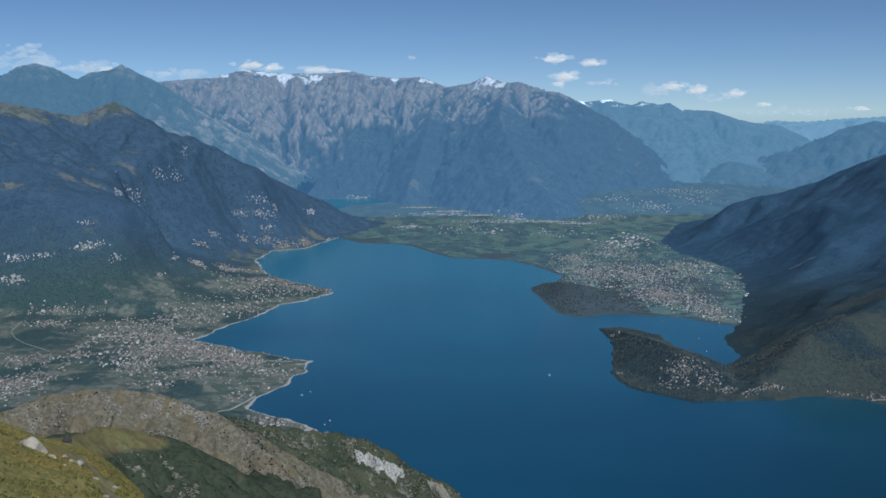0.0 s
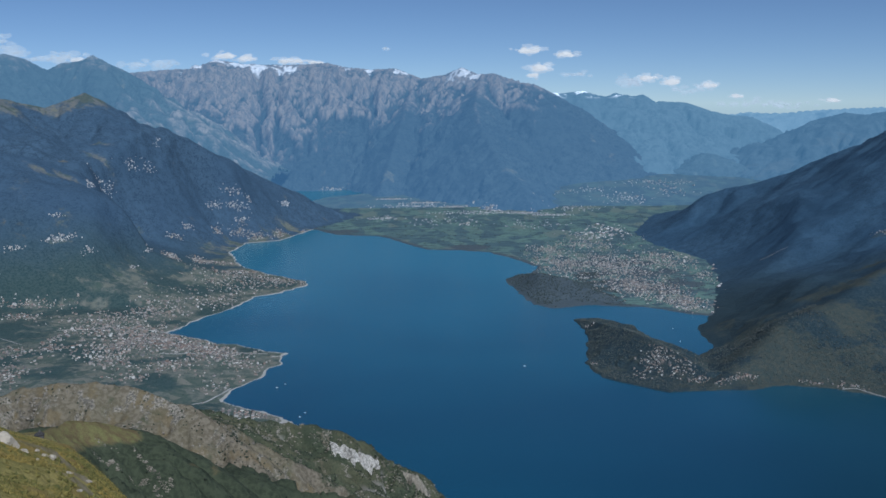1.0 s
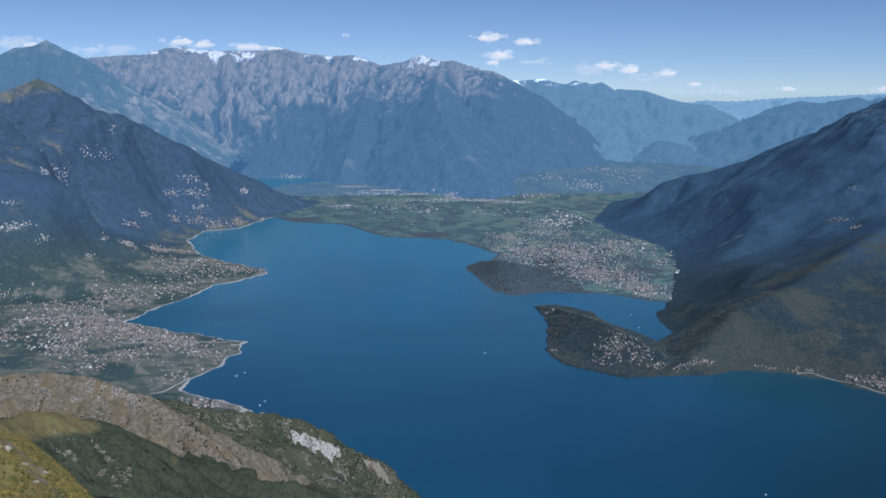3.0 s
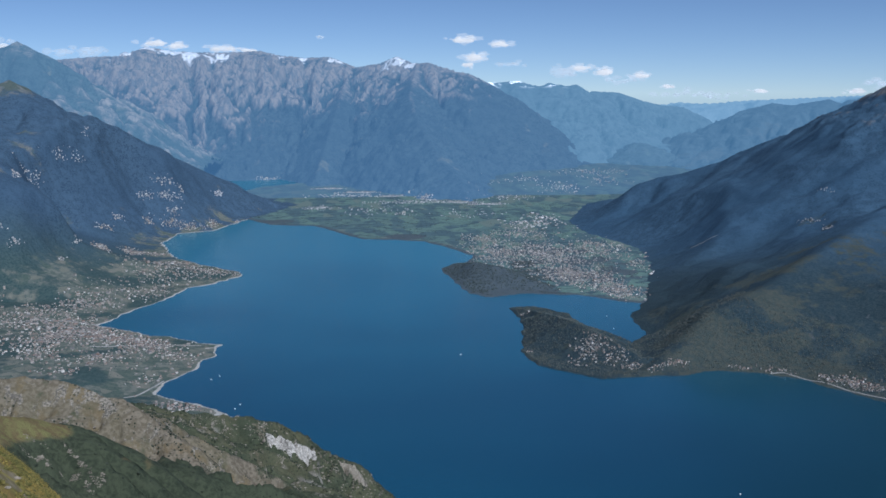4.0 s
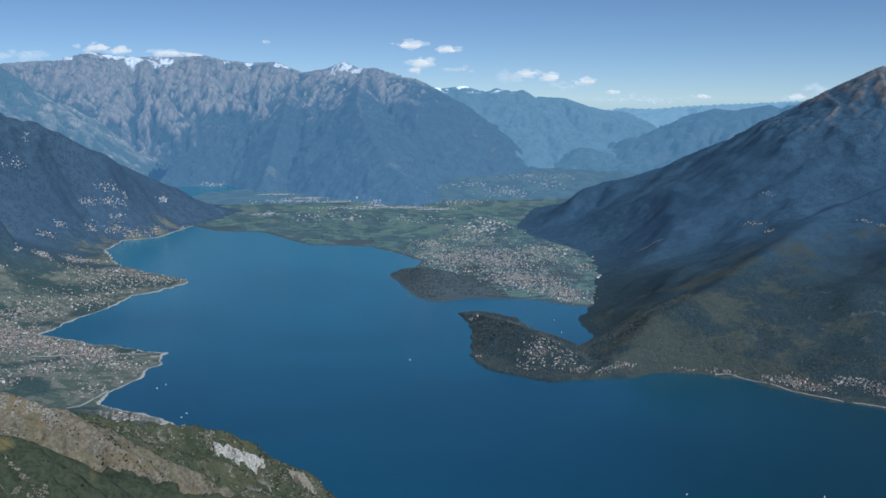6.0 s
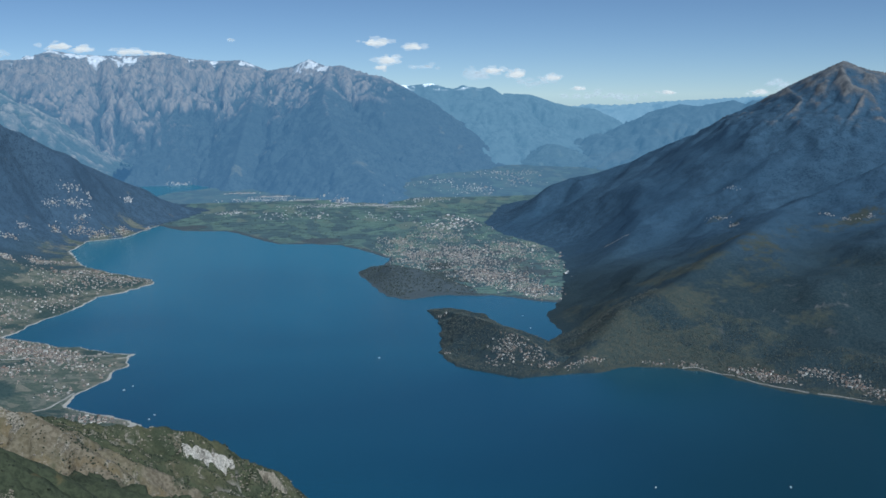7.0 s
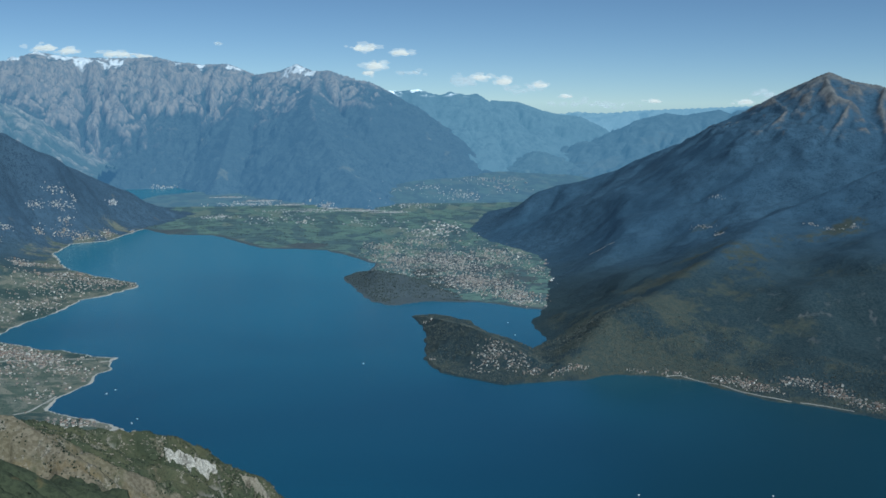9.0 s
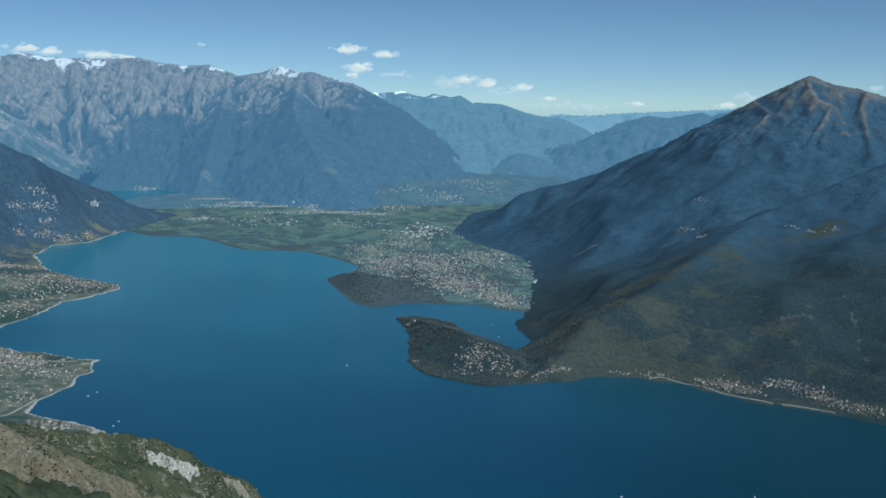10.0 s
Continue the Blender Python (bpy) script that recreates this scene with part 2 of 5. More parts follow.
    if grass:     # a grassy saddle at the foot of the crags
        rusty = n.math("MULTIPLY", n.band(n.noise(0.07, 5, 0.6), 0.50, 0.60), n.band(a.outputs["Fac"], 0.4, 0.8))
        colour = n.mix(n.math("MULTIPLY", rusty, 0.6), colour, (0.160, 0.116, 0.062))
        saddle = n.band(n.math("ADD", n.split(n.place(), 1), n.math("MULTIPLY", n.noise(0.12, 4), 30.0)), 262, 246)
        colour = n.mix(n.math("MULTIPLY", saddle, n.band(n.math("ADD", a.outputs["Fac"], n.math("MULTIPLY", n.noise(0.4, 5), 0.4)), 0.35, 0.7)), colour, n.mix(n.band(n.noise(0.5, 5, 0.65), 0.35, 0.65), grass, (0.115, 0.088, 0.045)))
        ribs = n.noise(0.13, 9, 0.78, (1, 0.5, 0.7), bend=0.6)
        olive = n.math("MULTIPLY", n.band(n.noise(0.035, 5, 0.6), 0.42, 0.6), n.band(n.split(n.place(), 1), 300, 340))
        colour = n.mix(n.math("MULTIPLY", olive, 0.35), colour, n.mix(n.band(n.noise(0.8, 5, 0.7), 0.4, 0.6), (0.082, 0.078, 0.045), (0.140, 0.124, 0.074)))
        colour = n.mix(n.math("MULTIPLY", n.band(n.math("SUBTRACT", ribs, n.math("MULTIPLY", n.band(n.split(n.place(), 1), 450, 500), 0.03)), 0.53, 0.59), n.band(n.split(n.place(), 1), 300, 340)), colour, n.mix(n.band(n.noise(1.1, 5), 0.4, 0.6), (0.25, 0.225, 0.185), (0.095, 0.088, 0.075)))
    if beach:
        edge = n.math("ADD", height, n.math("MULTIPLY", n.math("SUBTRACT", n.noise(0.014, 3), 0.5), 2.2))
        colour = n.mix(n.band(edge, 0.62, 0.50), colour, beach)
    n.bump(n.math("ADD", fine, n.math("MULTIPLY", streak, 1.5)), 0.9, bump)
    # an even glow of the slope itself stands in for the haze before it
    if haze_glow:
        n.put(n.shader.inputs["Emission Color"], haze_glow[:3])
        n.shader.inputs["Emission Strength"].default_value = haze_glow[3]
    return n.finish(colour, 0.95, 0.1)


ROCK, ROCK2 = (0.26, 0.25, 0.245), (0.15, 0.15, 0.155)
# the blue of distant haze is put into these base colours of the woods
HAZED_WOOD, HAZED_WOOD2 = (0.040, 0.073, 0.120), (0.055, 0.092, 0.138)
left_slopes = slope_material("wooded_slopes", HAZED_WOOD, HAZED_WOOD2, (0.125, 0.132, 0.122), ROCK, ROCK2, meadow_from=0.66, steep=0.12, bare=460, bare_width=30, soil=((0.084, 0.106, 0.094), (0.142, 0.148, 0.132), (0.092, 0.112, 0.120), (0.130, 0.137, 0.138)), plots=0.07, beach=(0.34, 0.33, 0.31), low_unhazed_wood=(110, 290, (0.030, 0.057, 0.060), (0.053, 0.079, 0.078)))
# the forest tones here carry haze blue as well
right_slopes = slope_material("autumn_slopes", (0.033, 0.071, 0.122), (0.047, 0.087, 0.136), (0.085, 0.095, 0.080), (0.150, 0.148, 0.150), (0.080, 0.086, 0.096), tree=0.3, meadow_from=0.74, steep=0.22, bare=335, bare_width=40, rocks=True, soil=((0.060, 0.068, 0.060), (0.042, 0.057, 0.056)), low_unhazed_wood=(60, 230, (0.018, 0.035, 0.046), (0.034, 0.051, 0.060)))
# far ranges: dim base colours, with haze added as blue emission
alpine = slope_material("alpine_slopes", (0.022, 0.033, 0.036), (0.034, 0.047, 0.046), (0.08, 0.085, 0.065), (0.18, 0.15, 0.12), (0.085, 0.085, 0.08), tree=0.12, patch=0.006, steep=0.42, bare=315, bare_width=100, rocks=True, soil=((0.50, 0.50, 0.50), (0.36, 0.37, 0.38)), haze_glow=(0.046, 0.102, 0.178, 1.0), bump=2)
far_west_slopes = slope_material("far_west_slopes", (0.028, 0.042, 0.044), (0.040, 0.056, 0.054), (0.08, 0.085, 0.065), (0.19, 0.165, 0.14), (0.08, 0.082, 0.08), tree=0.12, patch=0.006, steep=0.30, bare=430, bare_width=50, rocks=True, haze_glow=(0.054, 0.114, 0.182, 1.0), bump=2)
side_slopes = slope_material("side_slopes", (0.030, 0.042, 0.048), (0.042, 0.056, 0.060), (0.05, 0.06, 0.06), (0.11, 0.115, 0.12), (0.06, 0.065, 0.07), tree=0.06, patch=0.004, steep=0.1, bare=600, haze_glow=(0.054, 0.120, 0.192, 1.0), bump=1.5)
far_slopes = slope_material("far_slopes", (0.030, 0.042, 0.048), (0.042, 0.056, 0.060), (0.05, 0.06, 0.06), (0.11, 0.115, 0.12), (0.06, 0.065, 0.07), tree=0.06, patch=0.004, steep=0.1, bare=385, bare_width=25, snow=374, haze_glow=(0.078, 0.160, 0.238, 1.0), bump=1.0)
hill_slopes = slope_material("hazy_hill_slopes", (0.034, 0.050, 0.056), (0.048, 0.066, 0.068), (0.07, 0.09, 0.085), (0.16, 0.17, 0.18), (0.10, 0.11, 0.12), tree=0.1, patch=0.008, steep=0.1, bare=680, haze_glow=(0.052, 0.116, 0.186, 1.0), bump=2)
farthest_slopes = slope_material("farthest_slopes", (0.05, 0.06, 0.06), (0.06, 0.07, 0.07), (0.08, 0.09, 0.08), (0.2, 0.21, 0.23), (0.15, 0.16, 0.17), tree=0.1, patch=0.005, steep=0.2, bare=500, haze_glow=(0.130, 0.240, 0.340, 1.0), bump=2)
crag_slopes = slope_material("crag_slopes", (0.036, 0.046, 0.030), (0.062, 0.072, 0.044), (0.11, 0.10, 0.055), (0.25, 0.235, 0.21), (0.12, 0.115, 0.105), tree=0.9, patch=0.03, meadow_from=0.62, steep=0.34, bare=900, bump=0.6, soil=((0.108, 0.092, 0.066), (0.172, 0.148, 0.112)), grass=(0.150, 0.142, 0.058))


def water_material():
    n = Nodes("lake_water")
    broad = n.noise(0.0022, 2, 0.4, bend=0.3)
    colour = n.mix(n.band(broad, 0.30, 0.80), (0.0065, 0.043, 0.086), (0.010, 0.068, 0.116))
    silt_and_sky = n.band(n.math("ADD", n.split(n.place(), 1), n.math("MULTIPLY", n.noise(0.003, 2, 0.45, bend=0.5), 800.0)), 1150, 2700)
    colour = n.mix(silt_and_sky, colour, (0.022, 0.132, 0.206))      # pale river silt, and the bright sky mirrored far off put into the colour
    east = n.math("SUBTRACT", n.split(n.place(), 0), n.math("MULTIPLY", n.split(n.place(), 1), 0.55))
    colour = n.mix(n.math("MULTIPLY", n.band(n.math("ADD", east, n.math("MULTIPLY", n.noise(0.003, 3), 250.0)), -250, 250), 0.85), colour, (0.003, 0.026, 0.036))      # darker and greener towards the eastern mountain
    waves = n.math("ADD", n.noise(0.35, 4, 0.6), n.math("MULTIPLY", n.noise(0.03, 3), 0.5))
    n.bump(waves, 0.25, 0.5)
    return n.finish(colour, 0.22, 0.5)


def field_material(name, haze_glow=None):
    n = Nodes(name)
    v = n.tree.nodes.new("ShaderNodeTexVoronoi")
    v.inputs["Scale"].default_value = 0.030
    m = n.tree.nodes.new("ShaderNodeMapping")
    m.inputs["Scale"].default_value, m.inputs["Rotation"].default_value = (1.0, 0.45, 1.0), (0, 0, 0.5)
    n.tree.links.new(n.place(), m.inputs["Vector"])
    n.tree.links.new(m.outputs[0], v.inputs["Vector"])
    tone = n.split(v.outputs["Color"], 0)
    # greens of fields and woods shifted towards the blue of haze
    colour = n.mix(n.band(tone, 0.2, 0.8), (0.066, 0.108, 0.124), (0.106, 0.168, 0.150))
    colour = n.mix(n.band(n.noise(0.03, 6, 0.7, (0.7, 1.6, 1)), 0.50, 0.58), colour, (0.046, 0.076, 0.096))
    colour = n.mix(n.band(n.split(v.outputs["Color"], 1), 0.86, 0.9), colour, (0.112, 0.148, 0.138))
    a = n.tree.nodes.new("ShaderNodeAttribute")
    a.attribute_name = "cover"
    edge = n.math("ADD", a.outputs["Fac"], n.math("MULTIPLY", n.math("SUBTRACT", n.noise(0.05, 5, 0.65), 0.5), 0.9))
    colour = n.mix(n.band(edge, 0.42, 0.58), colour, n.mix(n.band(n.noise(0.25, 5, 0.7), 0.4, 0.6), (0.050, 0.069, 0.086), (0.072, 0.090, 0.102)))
    n.bump(n.noise(0.2, 4), 0.5, 1.0)
    # haze painted in: blue emission, and the field colour itself turned bluish
    if haze_glow:
        n.put(n.shader.inputs["Emission Color"], haze_glow)
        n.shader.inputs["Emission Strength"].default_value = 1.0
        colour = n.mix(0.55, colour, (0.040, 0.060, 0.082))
    return n.finish(colour, 0.95, 0.1)


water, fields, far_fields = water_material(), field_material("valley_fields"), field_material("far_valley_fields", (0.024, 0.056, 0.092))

# ---- the lake ----
x, y = grid(-3000, 3400, -600, 4950, 400)
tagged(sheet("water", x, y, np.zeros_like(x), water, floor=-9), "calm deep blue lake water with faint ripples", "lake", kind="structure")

# ---- mountains round the lake ----
CENTRAL = [(-1410, 4640, 466), (-1139, 4684, 491), (-1000, 4695, 496), (-908, 4693, 536), (-781, 4706, 515), (-628, 4718, 512), (-499, 4724, 514), (-406, 4703, 520), (-329, 4709, 500), (-212, 4695, 488), (-96, 4679, 492), (20, 4650, 445), (134, 4598, 463), (200, 4556, 491), (267, 4492, 459), (337, 4437, 460), (417, 4380, 424), (495, 4322, 413), (585, 4280, 367), (655, 4270, 315), (801, 4286, 232), (948, 4297, 164), (1096, 4313, 110), (1246, 4324, 37)]
SPURS = [
    [(290, 4471, 458), (229, 4044, 318), (241, 3712, 227), (281, 3439, 139), (335, 3213, 62), (355, 3070, 8)],
    [(-238, 4684, 460), (-304, 4490, 357), (-386, 4283, 239), (-470, 4121, 107), (-490, 4020, 50), (-495, 3920, 6)],
    [(-782, 4706, 502), (-706, 4525, 360), (-637, 4374, 215), (-623, 4255, 100)],
    [(-6, 4640, 432), (-53, 4250, 285), (-94, 3949, 157), (-131, 3698, 45)],
    [(-1139, 4683, 478), (-1022, 4485, 337), (-924, 4353, 217), (-787, 4248, 125)],
]
EAST_SPURS = [
    [(1369, 1458, 325), (1245, 1565, 274), (1128, 1603, 235), (1017, 1629, 186), (891, 1633, 137), (789, 1618, 97), (672, 1561, 63), (539, 1464, 33), (430, 1374, -1)],
    [(1290, 2130, 399), (1203, 2054, 305), (1082, 1996, 221), (951, 1961, 153), (799, 1920, 89), (641, 1842, 46), (535, 1750, 9)],
]
SUMMIT_SPURS = [
    [(1295, 2139, 402), (1277, 2118, 391), (1258, 2078, 373), (1252, 2040, 352), (1276, 2016, 336), (1225, 1968, 296), (1165, 1915, 260)],
    [(1210, 2245, 329), (1180, 2175, 342), (1168, 2083, 318), (1109, 2038, 285), (1058, 2001, 249), (1008, 1950, 209)],
    [(1431, 2050, 354), (1388, 2060, 368), (1344, 2010, 330), (1305, 1928, 284), (1248, 1820, 240)],
]
SHORE_SPUR = [(329, 1175, 22), (377, 1202, 35), (426, 1218, 52), (481, 1240, 64), (573, 1310, 81), (693, 1420, 107), (862, 1580, 133)]
EAST_RIDGE = [(523, 2506, 2), (588, 2533, 40), (649, 2538, 75), (711, 2543, 96), (783, 2532, 120), (835, 2504, 134), (913, 2466, 162), (962, 2437, 191), (1018, 2392, 222), (1076, 2356, 247), (1120, 2324, 277), (1150, 2298, 301), (1175, 2275, 315), (1210, 2245, 329), (1238, 2207, 364), (1265, 2168, 384), (1295, 2139, 402), (1333, 2115, 383), (1383, 2082, 372), (1431, 2050, 354), (1540, 1944, 321), (1643, 1749, 324)]
LEFT = [(-1177, 1976, 391), (-1069, 2149, 372), (-983, 2277, 361), (-934, 2341, 346), (-868, 2408, 327), (-836, 2451, 342), (-798, 2485, 363), (-758, 2529, 331), (-706, 2585, 281), (-638, 2654, 247), (-577, 2709, 218), (-514, 2773, 178), (-475, 2810, 158), (-405, 2862, 115), (-331, 2911, 71), (-271, 2958, 34), (-216, 2992, -1)]
LEFT_SPURS = [
    [(-924, 1545, 336), (-825, 1767, 292), (-797, 1834, 273), (-760, 1893, 252), (-710, 1955, 229), (-666, 2013, 195), (-617, 2070, 166), (-558, 2149, 113), (-478, 2219, 59), (-430, 2219, 26)],
    [(-776, 1284, 243), (-719, 1485, 178), (-685, 1556, 144), (-621, 1615, 109), (-551, 1672, 72), (-470, 1717, 30)],
]
FAR_LEFT = [(-1703, 3285, 431), (-1546, 3417, 433), (-1501, 3491, 463), (-1450, 3512, 496), (-1396, 3534, 508), (-1351, 3605, 492), (-1308, 3674, 457), (-1261, 3690, 483), (-1206, 3709, 490), (-1153, 3705, 511), (-1108, 3719, 483), (-1028, 3721, 447), (-965, 3706, 397), (-840, 3685, 326), (-676, 3658, 214)]
FAR = [(458, 4678, 392), (661, 4653, 378), (761, 4638, 385), (852, 4602, 359), (894, 4594, 376), (979, 4576, 360), (1015, 4569, 372), (1080, 4574, 339), (1204, 4564, 331), (1307, 4567, 298), (1415, 4587, 275), (1507, 4557, 267), (1644, 4510, 197), (1778, 4459, 111)]
FAR_RIGHT = [(1230, 4560, 4), (1348, 4450, 64), (1417, 4376, 101), (1483, 4301, 148), (1557, 4222, 212), (1662, 4160, 265), (1745, 4115, 288), (1807, 4078, 280), (1866, 4040, 292), (1939, 4005, 305), (1971, 3979, 289), (2042, 3931, 314), (2222, 3798, 330), (2575, 3568, 312)]
FARTHEST = [(1024, 4792, 248), (1286, 4728, 283), (1415, 4691, 274), (1517, 4659, 288), (1644, 4616, 281), (1792, 4561, 296), (2031, 4459, 309), (2474, 4230, 330), (3041, 3842, 348)]
HILL = [(1015, 4127, 86), (1085, 4088, 110), (1140, 4042, 132), (1192, 4027, 128), (1254, 4008, 98), (1326, 3985, 59)]
COAST = [(-150, 3050), (-230, 2800), (-280, 2714), (-341, 2486), (-417, 2438), (-422, 2277), (-370, 2087), (-295, 1978), (-214, 1897), (-203, 1848), (-246, 1776), (-290, 1740), (-297, 1664), (-341, 1562), (-366, 1462), (-311, 1417), (-221, 1358), (-180, 1331), (-182, 1271), (-197, 1204), (-216, 1155), (-222, 1116), (-177, 1076), (-135, 1035), (-119, 998), (-73, 857), (-60, 700), (-60, 300), (-1800, 300), (-1800, 3600), (-400, 3500)]
EAST_SHORE = [(456, 1542), (409, 1452), (404, 1348), (371, 1287), (345, 1200), (326, 1130), (384, 1132), (418, 1147), (459, 1140), (485, 1130), (517, 1104), (551, 1040), (575, 1007), (605, 987), (633, 954), (666, 915), (760, 800), (900, 600), (2200, 600), (2200, 3400), (700, 3000), (669, 2937), (540, 2554), (545, 2327), (600, 2102), (571, 1913)]
PLAIN = [(-330, 2760), (-280, 2714), (-210, 2590), (-92, 2551), (21, 2303), (98, 2291), (160, 2252), (203, 2166), (244, 2049), (222, 1959), (167, 1896), (177, 1778), (192, 1649), (216, 1616), (294, 1641), (364, 1620), (456, 1542), (700, 1700), (900, 2600), (1500, 4100), (1400, 4600), (700, 4300), (-100, 3900), (-250, 3740), (-330, 3660), (-420, 3300)]
PENINSULA = [(371, 1287), (335, 1350), (319, 1480), (275, 1535), (240, 1524), (243, 1420), (226, 1321), (212, 1248), (222, 1194), (255, 1156), (287, 1125), (328, 1131), (400, 1150), (420, 1250)]


def bank(h, sd, shelf, climb):
    """The height h near a shore: below the water outside, a gentle strip inside."""
    cap = np.minimum(0.25 * sd, 0.8) + shelf * sd + climb * sd * sd + 1.6 * np.maximum(sd - 230, 0)
    return np.where(sd > 0, np.minimum(h, cap), 0.12 * np.maximum(sd, -60))


def soft_least(a, b, k):
    """The lesser of a and b, rounded where they meet."""
    m = np.clip(0.5 + 0.5 * (b - a) / (2 * k), 0, 1)
    return b + (a - b) * m - 2 * k * m * (1 - m)


def left_height(x, y):
    sd = shore_distance(x, y, COAST) + 7 * rough(x, y, 45, 3, 0.5, 3)
    h = relief(x, y, [(LEFT, 0.55), (LEFT_SPURS[0], 0.50), (LEFT_SPURS[1], 0.40)], 13, 4, 1, 110, 0.12, 140, fill=18)
    h = np.maximum(h, 1.5 + 0.03 * sd + 2 * rough(x, y, 60, 4, 0.5, 8))
    bench = 10 + 0.02 * sd + 0.8 * np.maximum(y - 1600 - 0.12 * (x + 450), 0) + 3 * rough(x, y, 90, 4, 0.5, 13) + 20 * np.clip((y - 1620) / 120, 0, 1) * rough(x, y, 190, 4, 0.5, 14)
    h = np.where((y < 2050) & (h > 6), soft_least(h, np.maximum(bench, 1.5), np.clip(h / 5, 2, 32)), h)
    return bank(h, sd, 0.035, 0.0011 + 0.006 * np.clip((y - 2200) / 250, 0, 1))


def right_height(x, y):
    sd = shore_distance(x, y, EAST_SHORE) + 5 * rough(x, y, 40, 3, 0.5, 5)
    h = relief(x, y, [(EAST_RIDGE, 0.62), (EAST_SPURS[0], 0.55), (EAST_SPURS[1], 0.60), (SHORE_SPUR, 0.50)] + [(s_, 0.85) for s_ in SUMMIT_SPURS], 6.5, 4, 2, 62, 0.3, 70, 5, 0.55, fill=16, run=0.14)
    flank = 0.25 * sd + 14 * np.clip(sd / 120, 0, 1) * rough(x, y, 170, 5, 0.5, 33) + 7 * np.clip(sd / 60, 0, 1) * (crests(x + 0.6 * y, (y - 0.6 * x) * 0.3, 75, 4, 0.55, 34) - 0.6)
    flank = np.where(y < 1750, flank * np.clip((1750 - y) / 150, 0, 1), 0)
    h = -soft_least(-h, -flank, 14)
    h = np.maximum(h, 1.0 + (0.03 + 0.20 * np.clip((y - 1300) / 120, 0, 1)) * sd)
    fan = np.exp(-((x - 630) / 120) ** 2 - ((y - 1010) / 110) ** 2)
    return bank(h, sd, 0.12 - 0.06 * fan, (0.006 - 0.0035 * np.clip((y - 1400) / 100, 0, 1)) - 0.0052 * fan)


def plain_height(x, y):
    sd = shore_distance(x, y, PLAIN) + 6 * rough(x, y, 45, 4, 0.5, 7)
    flat = 1.0 + 0.066 * np.maximum(np.hypot(x, y) - 3330, 0) * np.clip((x - 350) / 250, 0, 1) + 0.004 * np.maximum(sd, 0) + 0.5 * rough(x, y, 60, 4, 0.5, 9)
    knoll = relief(x, y, [([(177, 1888, 12), (211, 1818, 27), (255, 1762, 25), (303, 1693, 12)], 0.30)], 2, 3, 3)
    return bank(np.maximum(flat, knoll), sd, 0.3, 0.01)


def peninsula_height(x, y):
    sd = shore_distance(x, y, PENINSULA) + 4 * rough(x, y, 30, 4, 0.5, 11)
    h = relief(x, y, [([(380, 1185, 6), (346, 1180, 10), (317, 1225, 23), (288, 1290, 31), (270, 1400, 19), (250, 1490, 8)], 0.42)], 4, 3, 4, 40)
    return bank(np.maximum(h, 1.5), sd, 0.35, 0.01)


def alpine_height(x, y):
    """The range, with the basin of a second small lake at its foot."""
    h = relief(x, y, [(CENTRAL, 0.75)] + [(s, 0.85) for s in SPURS], 42 - 32 * np.clip((x - 420) / 220, 0, 1), 3, 6, 95, 0.7, 130, 6, 0.62, run=0.09)
    h = np.maximum(h, np.minimum(0.3 * (-440 - x), 60) + 6 * rough(x, y, 90, 4, 0.5, 48))
    return h - 90 * np.exp(-((x + 310) / 130) ** 2 - ((y - 3800) / 150) ** 2)


def plain_cover(x, y, z):
    """Woods on the knoll and along the river."""
    ring = [(150, 1910), (165, 1780), (185, 1640), (216, 1605), (300, 1630), (345, 1680), (300, 1790), (255, 1860), (220, 1960), (180, 1940)]
    knoll = np.clip(0.5 + shore_distance(x, y, ring) / 25, 0, 1)
    rim = 0.62 * np.clip(1.3 - shore_distance(x, y, PLAIN) / 22, 0, 1) * (y < 2800)
    town = (0.54 + 0.3 * rough(x, y, 60, 4, 0.6, 76)) * np.clip(1.6 - np.hypot((x - 400) / 150, (y - 1900) / 330), 0, 1)
    rim = np.maximum(rim, town)
    strip = np.exp(-((x - 120) / 60) ** 2 - ((y - 2330) / 50) ** 2) + 0.8 * np.exp(-((x + 200) / 70) ** 2 - ((y - 2640) / 60) ** 2)
    return np.clip(np.maximum(np.maximum(knoll, rim), strip), 0, 1)


def alpine_stone(x, y, z):
    """Bare rock on the high walls and their ribs, and in broken patches down the western side."""
    out, steep = rib(z, 7, 5)
    high = np.clip((z - 215 - 70 * rough(x, y, 150, 3, 0.5, 76)) / 130, 0, 1) * (0.30 + 0.25 * np.clip((z - 370) / 50, 0, 1) + 0.75 * np.clip(steep - 0.75, 0, 0.8) + 0.55 * np.clip(out, -0.6, 0.9))
    low = sum(w * np.exp(-((x - px) / rx) ** 2 - ((y - py) / ry) ** 2) for px, py, rx, ry, w in ((-581, 4127, 60, 60, 0.36), (-600, 4374, 60, 60, 0.36), (-350, 4436, 50, 60, 0.42), (-720, 4300, 130, 200, 0.34), (-450, 4250, 200, 200, 0.28)))
    return np.clip(high + low * (1 + 0.6 * out) - 0.22 * np.clip((x + 60) / 120, 0, 1) * np.clip((420 - z) / 60, 0, 1), 0, 1)


def far_west_stone(x, y, z):
    """Rock on the tops, and broken cliffs low on the eastern end."""
    out, steep = rib(z, 8, 4)
    tops = np.clip((z - 410) / 70, 0, 1) * (0.28 + 0.4 * np.clip(out, -0.6, 0.9))
    cliffs = np.clip((x + 1150) / 150, 0, 1) * np.clip((400 - z) / 80, 0, 1) * (0.30 + 0.45 * np.clip(out, -0.6, 0.9) + 0.3 * rough(x, y, 90, 4, 0.6, 84))
    return np.clip(tops + cliffs, 0, 1)


